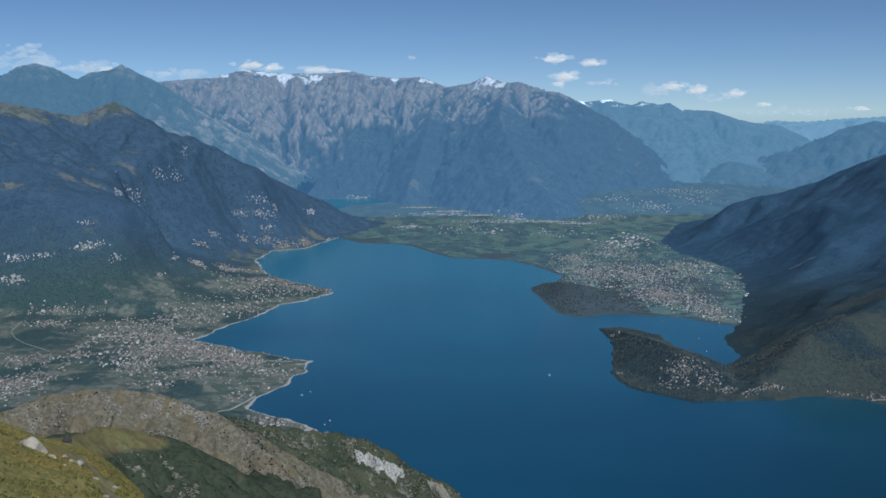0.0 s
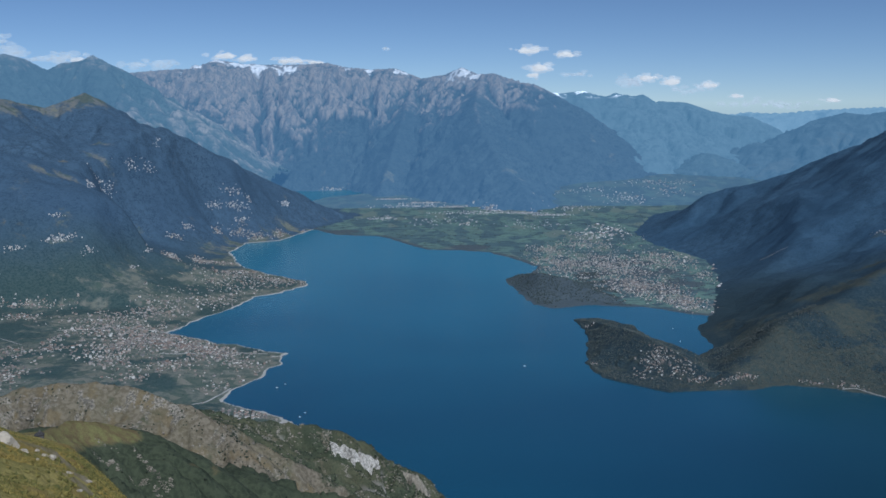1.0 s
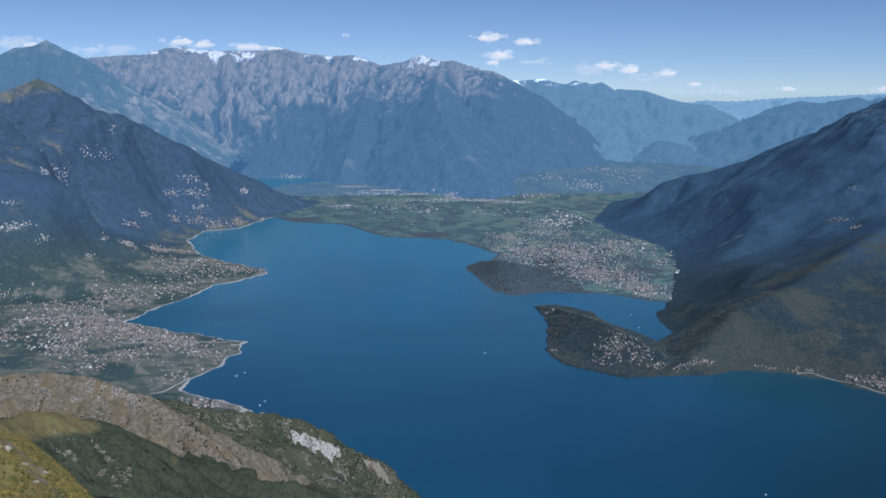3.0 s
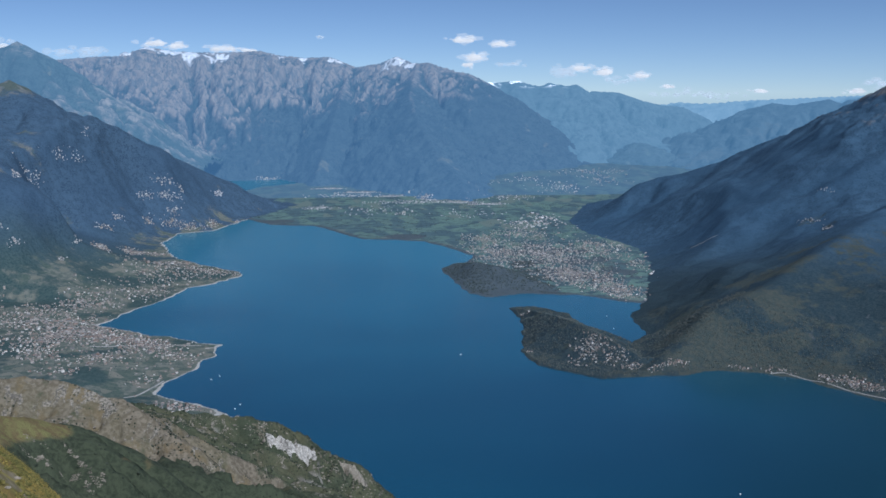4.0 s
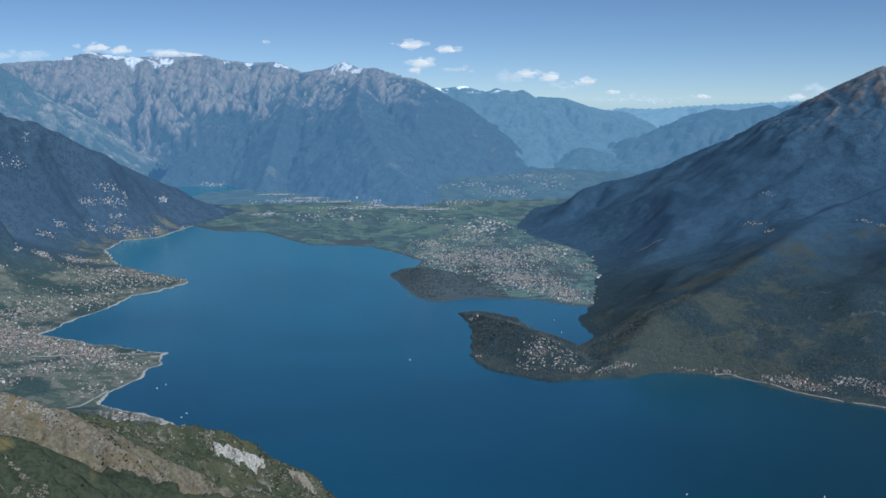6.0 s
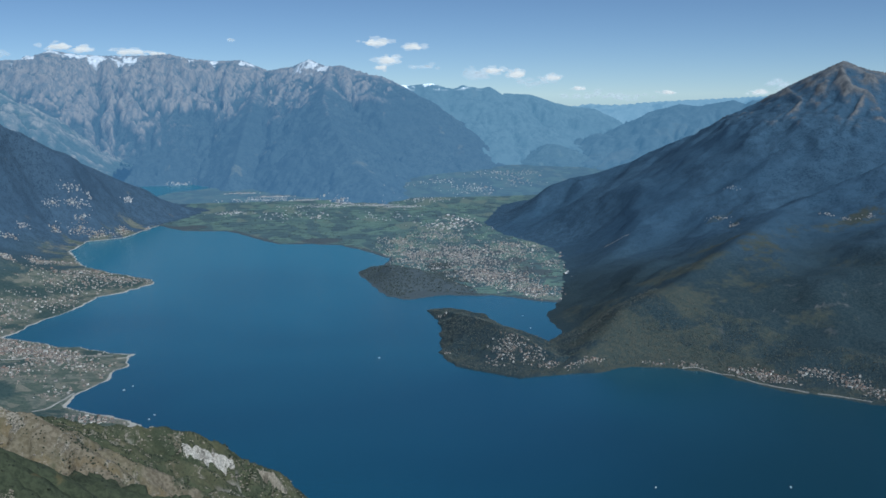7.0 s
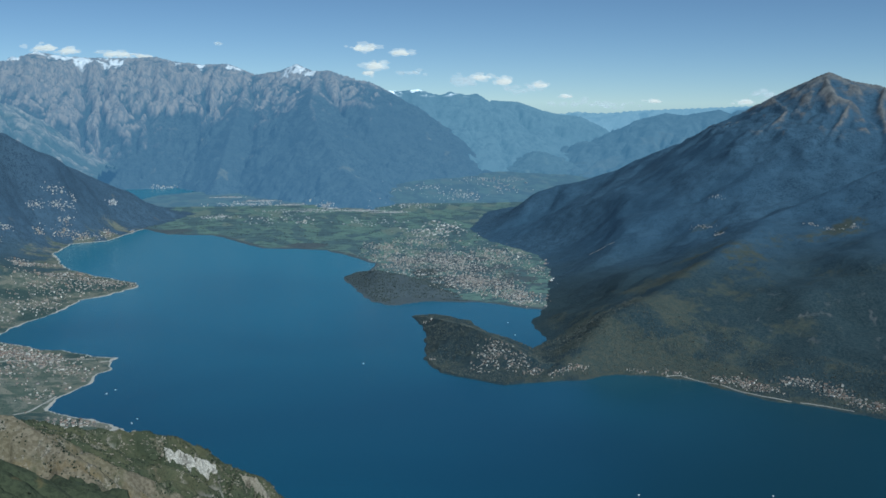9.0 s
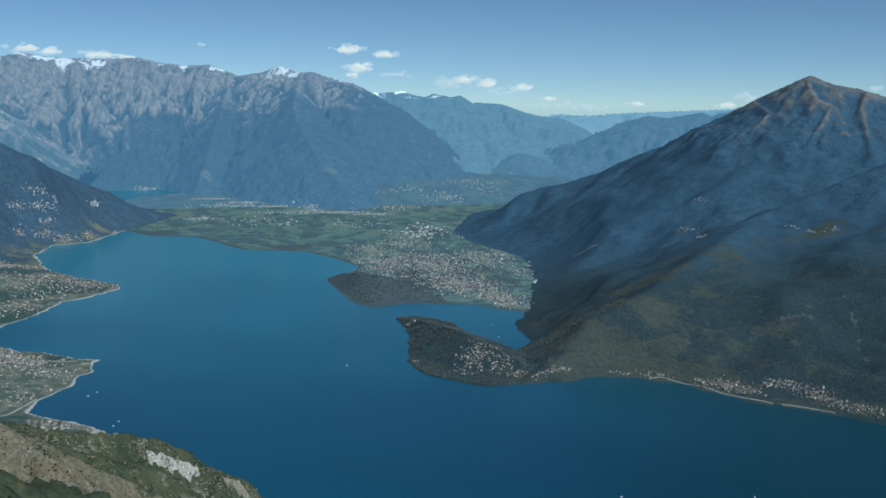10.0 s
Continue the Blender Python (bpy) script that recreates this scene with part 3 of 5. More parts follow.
def east_stone(x, y, z):
    """Rock on the ribs of the summit, and a few outcrops above the shore."""
    out, steep = rib(z, 5, 5)
    high = np.clip((z - 250 - 45 * rough(x, y, 110, 3, 0.5, 77)) / 90, 0, 1) * (0.50 + 0.6 * np.clip(out, -0.6, 0.9))
    streak = 0.5 * np.clip((z - 190) / 60, 0, 1) * np.clip(out - 0.12, 0, 0.5) * (crests(x, y, 90, 3, 0.6, 78) > 0.8)
    crag = 0.52 * np.clip((1500 - y) / 200, 0, 1) * np.clip((z - 14) / 20, 0, 1) * np.clip((95 - z) / 30, 0, 1) * (rough(x, y, 26, 4, 0.6, 79) > 0.62)
    return np.clip(high + streak + crag, 0, 1)


def snow_cover(x, y, z):
    """Old snow in thin patches below the highest tops."""
    lying = np.zeros_like(x)
    for px, py, rx, ry in ((-1000, 4660, 50, 44), (-900, 4676, 45, 22), (-760, 4686, 120, 30), (-600, 4695, 60, 28), (200, 4530, 62, 52), (262, 4475, 28, 24), (-70, 4658, 34, 26), (-212, 4675, 28, 24), (-330, 4690, 30, 20)):
        lying = np.maximum(lying, np.exp(-((x - px) / rx) ** 2 - ((y - py) / ry) ** 2))
    out, steep = rib(z, 7, 3)
    return np.clip(lying * (0.5 + 0.7 * crests(x, y, 30, 3, 0.6, 90) - 0.5 * np.clip(out, -0.5, 0.8)), 0, 0.72) * (z > 405)


def west_cover(x, y, z):
    """Gardens and orchards on the low ground near the shore, pastures on the high ridge."""
    sd = shore_distance(x, y, COAST)
    pasture = np.zeros_like(x)
    for px, py, rx, ry in ((-699, 1891, 32, 14), (-662, 1921, 32, 12), (-772, 1802, 26, 12), (-721, 2306, 45, 10), (-700, 2248, 45, 18), (-917, 2267, 80, 35), (-851, 2395, 55, 28), (-795, 2470, 40, 20)):
        pasture = np.maximum(pasture, 0.62 * np.exp(-((x - px) / rx) ** 2 - ((y - py) / ry) ** 2))
    low = np.maximum(np.clip(1.1 - sd / (330 - 240 * np.clip((y - 1900) / 150, 0, 1)), 0, 1) * (z < 70), 0.8 * np.clip((34 - z) / 10, 0, 1) * (y < 1980)) * (y < 2700)
    return np.clip(low * (0.62 + 0.35 * np.exp(-((x + 280) / 150) ** 2 - ((y - 1240) / 130) ** 2) + 0.7 * rough(x, y, 90, 4, 0.6, 71)) + 0.75 * np.clip((z - 310) / 40, 0, 1) + pasture + (y < 2350) * np.clip((z - 25) / 30, 0, 1) * np.clip((250 - z) / 60, 0, 1) * np.clip(0.02 + 0.4 * rough(x, y, 130, 5, 0.6, 72), 0, 0.5), 0, 1)


def east_cover(x, y, z):
    """Brown autumn slopes above the shore and on the shoulder, with haze and cloud shade painted in."""
    # less brown far off, in place of haze
    near = np.clip((1560 - y + 0.25 * (x - 400)) / 240, 0, 1) * np.clip((250 - z) / 90, 0, 1)
    strip = 0.4 * (shore_distance(x, y, EAST_SHORE) < 45) * (y < 1200)
    clear = sum(np.exp(-((x - px) / rx) ** 2 - ((y - py) / ry) ** 2) for px, py, rx, ry in ((708, 1500, 40, 18), (846, 1797, 40, 16), (849, 1742, 36, 14), (940, 1510, 55, 20), (548, 1239, 30, 25), (454, 1207, 25, 25)))
    # x / y keeps the right side darker: other woods, and cloud shade as colour
    return np.clip(near * (0.12 + 0.36 * np.clip((0.575 - x / y) / 0.07, 0, 1) + 0.5 * rough(x, y, 80, 5, 0.65, 73)) + strip + 0.55 * clear, 0, 1)


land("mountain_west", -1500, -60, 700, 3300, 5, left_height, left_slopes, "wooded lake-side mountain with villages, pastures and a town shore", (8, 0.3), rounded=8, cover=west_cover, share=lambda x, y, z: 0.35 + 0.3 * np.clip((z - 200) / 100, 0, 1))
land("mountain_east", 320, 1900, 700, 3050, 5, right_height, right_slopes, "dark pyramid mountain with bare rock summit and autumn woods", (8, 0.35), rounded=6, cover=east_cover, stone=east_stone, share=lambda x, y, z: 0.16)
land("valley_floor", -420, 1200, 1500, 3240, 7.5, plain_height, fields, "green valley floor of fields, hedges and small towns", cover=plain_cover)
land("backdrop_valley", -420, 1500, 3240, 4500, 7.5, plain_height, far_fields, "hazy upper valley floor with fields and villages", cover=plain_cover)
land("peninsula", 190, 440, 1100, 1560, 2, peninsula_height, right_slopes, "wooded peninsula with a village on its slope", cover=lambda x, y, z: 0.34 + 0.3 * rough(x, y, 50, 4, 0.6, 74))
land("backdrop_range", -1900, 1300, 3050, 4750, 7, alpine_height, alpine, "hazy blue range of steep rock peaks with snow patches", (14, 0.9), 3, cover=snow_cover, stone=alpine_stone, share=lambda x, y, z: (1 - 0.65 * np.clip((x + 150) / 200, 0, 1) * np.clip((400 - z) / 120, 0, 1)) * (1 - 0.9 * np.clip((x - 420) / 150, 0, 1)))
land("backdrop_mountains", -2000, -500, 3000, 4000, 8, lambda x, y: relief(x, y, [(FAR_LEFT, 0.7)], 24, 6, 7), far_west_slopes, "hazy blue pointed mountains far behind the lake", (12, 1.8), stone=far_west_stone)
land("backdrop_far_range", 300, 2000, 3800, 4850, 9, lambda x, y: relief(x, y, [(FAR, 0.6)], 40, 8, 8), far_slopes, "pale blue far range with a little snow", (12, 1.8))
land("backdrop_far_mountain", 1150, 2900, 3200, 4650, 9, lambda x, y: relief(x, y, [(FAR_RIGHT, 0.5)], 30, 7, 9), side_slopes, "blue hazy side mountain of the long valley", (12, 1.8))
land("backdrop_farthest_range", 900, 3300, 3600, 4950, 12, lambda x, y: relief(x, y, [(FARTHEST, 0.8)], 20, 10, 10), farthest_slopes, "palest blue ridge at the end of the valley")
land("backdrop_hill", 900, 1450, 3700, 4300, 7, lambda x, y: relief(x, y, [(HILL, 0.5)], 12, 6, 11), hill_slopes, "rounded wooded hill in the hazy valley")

# ---- the near slopes ----
SADDLE = [(-30, -260, 330), (-12, 4, 316), (-50, 110, 286), (-87, 205, 262)]
GREEN_RIDGE = [(-87, 208, 262), (-79, 203, 263), (-78, 219, 260), (-71, 229, 256), (-63, 235, 251), (-54, 240, 242), (-45, 246, 234), (-33, 248, 221)]
BROWN_RIDGE = [(-260, 340, 205), (-199, 370, 207), (-187, 398, 207), (-179, 413, 209), (-171, 422, 211), (-154, 423, 213), (-135, 424, 213), (-118, 424, 210), (-107, 422, 205), (-95, 419, 202), (-85, 416, 196), (-75, 408, 190), (-61, 395, 180), (-40, 375, 155)]
LINK = [(-95, 419, 200), (-112, 520, 150), (-125, 600, 138), (-139, 625, 138)]
QUARRY_RIDGE = [(-200, 600, 130), (-139, 625, 138), (-113, 640, 127), (-70, 656, 117), (-56, 663, 111), (-41, 669, 101), (-26, 670, 87), (-10, 668, 82), (5, 665, 69), (24, 660, 47), (60, 640, 0)]


def near_height(x, y):
    h = relief(x, y, [(SADDLE, 0.6), (GREEN_RIDGE, 0.62), (BROWN_RIDGE, 0.8), (LINK, 0.6), (QUARRY_RIDGE, 0.75)], 6.5, 3.0, 12, 26, 0.25 + 0.2 * np.clip((y - 440) / 60, 0, 1), 26, 4, 0.5)
    return h - 0.9 * np.maximum(y - 690, 0)


def line_distance(x, y, points):
    best = np.full(x.shape, 1e9)
    for (ax, ay, _), (bx, by, _) in zip(points, points[1:]):
        ex, ey = bx - ax, by - ay
        k = np.clip(((x - ax) * ex + (y - ay) * ey) / (ex * ex + ey * ey), 0, 1)
        best = np.minimum(best, np.hypot(x - ax - k * ex, y - ay - k * ey))
    return best


STREAKS = [
    [(-72.1, 219.6, 0), (-69.7, 219.3, 0), (-68.0, 219.7, 0)],
    [(-70.8, 212.7, 0), (-67.1, 214.5, 0), (-65.0, 212.9, 0), (-63.8, 214.6, 0), (-61.6, 215.3, 0)],
    [(-61.1, 215.7, 0), (-58.5, 215.0, 0), (-57.1, 215.0, 0)],
    [(-66.1, 225.3, 0), (-62.6, 220.1, 0), (-60.3, 218.1, 0), (-58.4, 216.4, 0)],
    [(-58.1, 216.3, 0), (-55.5, 217.7, 0)],
]


def rocky_streak(x, y):
    """Lines of bare stone that run down the green ridge."""
    far = np.min([line_distance(x, y, line) for line in STREAKS], axis=0)
    return (far < 0.55) & (rough(x, y, 3, 3, 0.6, 94) > -0.35)


def near_cover(x, y, z):
    """Dry grass on the brown ridge and the saddle, shrubs on the green ridge and about the quarry."""
    brown = np.clip(1.6 - line_distance(x, y, BROWN_RIDGE) / 42, 0, 0.85) - 0.3 * np.clip(crests(x - 0.3 * y, y * 0.3, 26, 3, 0.6, 97) - 0.6, 0, 1)
    saddle = np.clip(1.3 - line_distance(x, y, GREEN_RIDGE[:4]) / 6, 0, 1) 
    return np.clip(np.maximum(brown, saddle) + (y > 470) * (0.03 + 0.42 * rough(x, y, 26, 3, 0.6, 98)), 0, 1)


land("near_slope", -300, 90, -260, 164, 4.0, near_height, crag_slopes, "grassy mountain side that falls from the hill")
land("near_mountain", -300, 90, 160, 800, 1.45, near_height, crag_slopes, "rocky brown-green mountain spur with crags, shrubs and dry grass", (8, 0.35), cover=near_cover)


def hill_height(x, y):
    r = np.hypot(x, y) + 1e-6
    way = np.degrees(np.arctan2(x, y))
    e = np.interp(way, [-60, -29, -24.3, -22.2, -20.2, -19.7, -18.7, -17.9, -17.3, -16.4, -14, -10, 10], [0.12, 0.24, 0.283, 0.305, 0.319, 0.323, 0.341, 0.355, 0.369, 0.389, 0.45, 0.55, 0.60])
    back = np.clip((np.abs(way) - 70) / 110, 0, 1)
    e = e + (0.15 - e) * back * back * (3 - 2 * back)
    s = e - 0.0608
    z = EYE - 0.35 - s * r - 0.00264 * r * r - 0.05 * np.maximum(r - 12.5, 0) ** 1.5
    return z


def hill_material():
    n = Nodes("dry_grass")
    colour = n.mix(n.band(n.noise(2.2, 6, 0.7), 0.35, 0.65), (0.130, 0.122, 0.036), (0.30, 0.245, 0.085))
    colour = n.mix(n.band(n.noise(1.2, 5, 0.6), 0.5, 0.62), colour, (0.21, 0.15, 0.05))
    worn = n.tree.nodes.new("ShaderNodeAttribute")
    worn.attribute_name = "cover"
    edge = n.math("ADD", worn.outputs["Fac"], n.math("MULTIPLY", n.math("SUBTRACT", n.noise(9, 5, 0.65), 0.5), 0.9))
    colour = n.mix(n.band(edge, 0.4, 0.65), colour, n.mix(n.band(n.noise(14, 4), 0.4, 0.6), (0.24, 0.20, 0.13), (0.17, 0.14, 0.07)))
    n.bump(n.noise(6, 6, 0.7), 0.9, 0.05)
    return n.finish(colour, 0.95, 0.1)


PATH = [(-2.32, 6.15, 0), (-1.95, 5.45, 0), (-1.70, 4.90, 0), (-1.41, 4.05, 0), (-1.25, 3.60, 0)]


def worn_path(x, y):
    return np.clip(1.5 - line_distance(x, y, PATH) / (0.036 + 0.03 * rough(x, y, 0.4, 3, 0.5, 96)), 0, 1)


x, y = grid(-30, 30, -30, 40, 0.25)
z = hill_height(x, y) + 0.05 * rough(x, y, 0.8, 4, 0.6, 31) + 0.02 * rough(x, y, 0.35, 3, 0.6, 32)
tagged(sheet("ground", x, y, z, hill_material(), floor=-99, cover=worn_path(x, y)), "steep hillside of yellow-green dry grass", "hillside", kind="structure")
GROUND["hill"] = (-30, -30, 0.25, z)

# ---- houses ----
def paint(name, tones, roughness=0.85, spot=0.0):
    """Plaster or tiles: one of some tones for each house, with a little dirt."""
    n = Nodes(name)
    pick = n.tree.nodes.new("ShaderNodeObjectInfo").outputs["Random"]
    island = n.tree.nodes.new("ShaderNodeNewGeometry").outputs["Random Per Island"]
    mixed = n.math("FRACT", n.math("ADD", pick, island))
    ramp = n.tree.nodes.new("ShaderNodeValToRGB")
    ramp.color_ramp.interpolation = "CONSTANT"
    while len(ramp.color_ramp.elements) < len(tones):
        ramp.color_ramp.elements.new(0.5)
    for k, tone in enumerate(tones):
        ramp.color_ramp.elements[k].position = k / len(tones)
        ramp.color_ramp.elements[k].color = (*tone, 1)
    n.put(ramp.inputs[0], mixed)
    dirt = n.mix(n.band(n.noise(1.5, 4), 0.3, 0.75), ramp.outputs[0], n.mix(0.35, ramp.outputs[0], (0.1, 0.09, 0.08)))
    return n.finish(dirt, roughness, 0.2)


plaster = paint("plaster", [(0.32, 0.30, 0.28), (0.66, 0.64, 0.60), (0.27, 0.23, 0.20), (0.38, 0.33, 0.29), (0.20, 0.20, 0.195), (0.46, 0.43, 0.39)])
tiles = paint("roof_tiles", [(0.17, 0.115, 0.095), (0.23, 0.165, 0.14), (0.12, 0.10, 0.09), (0.16, 0.155, 0.16), (0.27, 0.23, 0.21), (0.36, 0.35, 0.34), (0.11, 0.11, 0.115)])
# bluish whites, to go with the haze put into the far valley floor
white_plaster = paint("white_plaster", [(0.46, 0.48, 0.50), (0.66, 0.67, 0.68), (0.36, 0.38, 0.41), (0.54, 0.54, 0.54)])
cream_plaster = paint("cream_plaster", [(0.42, 0.41, 0.39), (0.64, 0.62, 0.59), (0.32, 0.31, 0.30), (0.50, 0.46, 0.42), (0.36, 0.36, 0.37)])
mixed_roofing = paint("mixed_roofing", [(0.21, 0.165, 0.15), (0.31, 0.28, 0.26), (0.15, 0.145, 0.145), (0.42, 0.41, 0.40), (0.24, 0.19, 0.17)])
# cool greys, likewise matched to ground coloured for haze
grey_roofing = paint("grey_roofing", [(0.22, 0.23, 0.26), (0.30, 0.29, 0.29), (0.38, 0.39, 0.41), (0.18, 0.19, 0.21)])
metal_roof = paint("light_roofing", [(0.50, 0.50, 0.51), (0.30, 0.31, 0.33), (0.68, 0.67, 0.66), (0.40, 0.38, 0.37)], 0.6)


def house_wall(w, d, h):
    """Four walls with two gables, from w x d and the height of the eaves."""
    r = 0.28 * d
    v = [(-w / 2, -d / 2, -1.2), (w / 2, -d / 2, -1.2), (w / 2, d / 2, -1.2), (-w / 2, d / 2, -1.2), (-w / 2, -d / 2, h), (w / 2, -d / 2, h), (w / 2, d / 2, h), (-w / 2, d / 2, h), (-w / 2, 0, h + r), (w / 2, 0, h + r)]
    return v, [(0, 1, 5, 4), (1, 2, 6, 9, 5), (2, 3, 7, 6), (3, 0, 4, 8, 7)]


def house_roof(w, d, h):
    """Two slopes with eaves and a real thickness."""
    r, o, t = 0.28 * d, 0.12, 0.10
    a, b = w / 2 + o, d / 2 + o
    low = h - 0.56 * o
    v = []
    for lift in (0.02, 0.02 + t):
        v += [(-a, -b, low + lift), (a, -b, low + lift), (a, 0, h + r + lift), (-a, 0, h + r + lift), (a, b, low + lift), (-a, b, low + lift)]
    return v, [(6, 7, 8, 9), (9, 8, 10, 11), (0, 3, 2, 1), (3, 5, 4, 2), (0, 1, 7, 6), (5, 11, 10, 4), (1, 2, 8, 7), (2, 4, 10, 8), (0, 6, 9, 3), (3, 9, 11, 5)]


def mesh_of(name, verts, faces, material):
    mesh = bpy.data.meshes.new(name)
    mesh.from_pydata(verts, [], faces)
    mesh.materials.append(material)
    return mesh


def part(name, mesh, parent, label=""):
    ob = new(name, mesh)
    ob.parent = parent
    return tagged(ob, label)


def joined(name, pieces, material, label, category, matrices):
    """Many alike pieces in one mesh: pieces are (verts, faces) pairs, one picked for each place x, y, z, turn, size."""
    verts, faces, base = [], [], 0
    made = [(np.array(v, float), f) for v, f in pieces]
    for k, (px, py, pz, turn, size) in enumerate(matrices):
        v, f = made[k % len(made)]
        c, s_ = math.cos(turn) * size, math.sin(turn) * size
        verts.append(np.stack([px + c * v[:, 0] - s_ * v[:, 1], py + s_ * v[:, 0] + c * v[:, 1], pz + size * v[:, 2]], -1))
        faces += [tuple(i + base for i in q) for q in f]
        base += len(v)
    ob = new(name, mesh_of(name, np.concatenate(verts).tolist(), faces, material))
    return tagged(ob, label, category, kind="stuff")


def scatter(clusters, names, rng, low=0.9):
    """Places for houses in clusters (x, y, half width, half depth, number), kept apart, on dry land."""
    spots, taken = [], set()
    for cx, cy, rx, ry, count in clusters:
        turn0 = rng.uniform(0, 3.14)
        h0, hx, hy = ground(np.array([cx, cx + 8.0, cx]), np.array([cy, cy, cy + 8.0]), names).tolist()
        gx, gy = (hx - h0) / 8, (hy - h0) / 8
        fall = math.hypot(gx, gy)
        ux, uy = 1.0, 0.0
        if fall > 0.14:      # on a slope the houses follow its contours
            ux, uy = -gy / fall, gx / fall
            turn0 = math.atan2(uy, ux)
        for _ in range(int(count * 2.1)):
            p, q = rx * rng.gauss(0, 0.55), ry * rng.gauss(0, 0.55)
            x, y = cx + p * ux - q * uy, cy + p * uy + q * ux
            c, s_ = math.cos(turn0), math.sin(turn0)      # most houses stand along rows
            row = -s_ * x + c * y
            shift = (round(row / 6.5) * 6.5 + rng.gauss(0, 0.9) - row) * (rng.random() < (0.75 if fall <= 0.14 else 0.0))
            x, y = x - s_ * shift, y + c * shift
            cell = (round(x / 2.7), round(y / 2.7))
            if cell not in taken:
                taken.add(cell)
                spots.append((x, y, turn0 + rng.choice((0, 1.57)) + rng.gauss(0, 0.25), rng.uniform(0.45, 1.0) * (1.7 if rng.random() < 0.08 else 1.0)))
    heights = ground(np.array([p[0] for p in spots]), np.array([p[1] for p in spots]), names)
    return [(x, y, float(z), turn, size) for (x, y, turn, size), z in zip(spots, heights) if z > low]


DELTA_TOWN = [(-262, 1294, 81, 35, 187), (-312, 1348, 69, 39, 200), (-357, 1376, 71, 85, 325), (-401, 1312, 46, 64, 187), (-400, 1448, 67, 76, 275), (-470, 1488, 52, 62, 137), (-610, 1585, 55, 12, 62), (-609, 1520, 36, 23, 43), (-417, 1585, 56, 40, 150), (-358, 1685, 48, 75, 100), (-344, 1820, 62, 87, 162)]
WEST_SHORE_TOWNS = [(-268, 1865, 52, 54, 137), (-504, 1164, 32, 60, 187), (-533, 1285, 46, 33, 75), (-499, 1380, 12, 44, 31), (-480, 1314, 16, 20, 31), (-379, 1239, 22, 28, 37), (-308, 1237, 43, 41, 75), (-186, 1057, 30, 19, 87), (-136, 1022, 11, 14, 35), (-340, 1173, 27, 20, 25), (-245, 1170, 27, 36, 22), (-330, 1980, 40, 60, 100)]
WEST_HAMLETS = [(-707, 1665, 22, 5, 23), (-667, 1673, 16, 4, 15), (-604, 1696, 14, 4, 17), (-586, 1705, 20, 4, 17), (-552, 1694, 12, 5, 13), (-616, 1734, 10, 5, 10), (-676, 2208, 30, 8, 27), (-622, 1944, 20, 6, 17), (-699, 1632, 22, 7, 27), (-647, 2309, 22, 6, 17), (-620, 2351, 20, 6, 13), (-615, 2420, 16, 6, 8), (-469, 2557, 26, 5, 23), (-502, 2502, 24, 6, 27), (-453, 2542, 30, 7, 44), (-431, 2585, 14, 6, 13), (-361, 2760, 18, 6, 15)]
UPPER_SHORE_TOWNS = [(-530, 2325, 18, 8, 14), (-485, 2440, 26, 8, 22), (-544, 2258, 20, 10, 22), (-493, 1845, 16, 5, 8), (-504, 2061, 40, 14, 70), (-456, 2104, 44, 18, 90), (-415, 2105, 30, 20, 50), (-492, 1746, 14, 5, 8), (-436, 2518, 20, 10, 22), (-438, 2486, 24, 12, 36), (-397, 2488, 40, 16, 70), (-351, 2561, 30, 12, 45), (-303, 2644, 14, 8, 12)]
VALLEY_VILLAGES = [(-80, 3536, 45, 14, 84), (22, 3385, 45, 14, 84), (127, 3242, 45, 14, 84), (226, 3143, 45, 14, 84), (320, 3033, 45, 14, 84), (398, 2976, 45, 14, 84), (-7, 3288, 110, 55, 70), (200, 3065, 137, 48, 98), (490, 3167, 89, 69, 44), (697, 3399, 77, 102, 61), (900, 3750, 120, 90, 61), (600, 3600, 110, 60, 33), (-105, 2926, 49, 58, 42), (-330, 3956, 45, 10, 80), (888, 3557, 82, 113, 33), (90, 2843, 95, 137, 35), (335, 2761, 93, 131, 28)]
PLAIN_TOWNS = [(286, 2061, 58, 132, 330), (390, 2057, 70, 185, 360), (514, 2090, 72, 141, 240), (401, 1794, 61, 86, 330), (438, 1659, 38, 75, 210), (288, 2268, 38, 71, 90), (393, 2357, 67, 77, 120), (385, 1917, 87, 194, 180), (546, 1911, 22, 80, 37)]
SHEDS = [(450, 2520, 80, 95, 56), (134, 2772, 15, 39, 4), (440, 1600, 20, 12, 4), (500, 2640, 50, 72, 22), (560, 1780, 20, 30, 6)]
PENINSULA_TOWNS = [(296, 1220, 17, 24, 112), (320, 1190, 14, 14, 44), (335, 1165, 12, 8, 27), (272, 1180, 10, 6, 6), (221, 1252, 6, 8, 10), (249, 1459, 6, 8, 6)]
EAST_TOWNS = [(846, 1797, 26, 6, 14), (849, 1742, 16, 5, 11), (910, 1875, 14, 5, 8), (928, 1555, 14, 5, 8), (939, 1514, 18, 5, 11), (962, 1500, 14, 5, 7), (384, 1160, 16, 7, 25), (370, 1154, 16, 6, 22), (543, 1090, 16, 7, 36), (564, 1066, 26, 10, 98), (575, 1047, 18, 8, 50), (618, 1047, 22, 9, 56), (641, 1025, 22, 9, 56), (646, 998, 22, 8, 47), (654, 967, 24, 8, 42), (673, 948, 22, 7, 30), (500, 1132, 18, 6, 14), (463, 1149, 14, 5, 11)]
rng = random.Random(7)
SHAPES = [(2.6, 1.9, 1.3), (2.2, 1.7, 1.5), (4.0, 1.8, 1.4), (1.7, 1.6, 1.0), (3.0, 2.2, 1.8)]
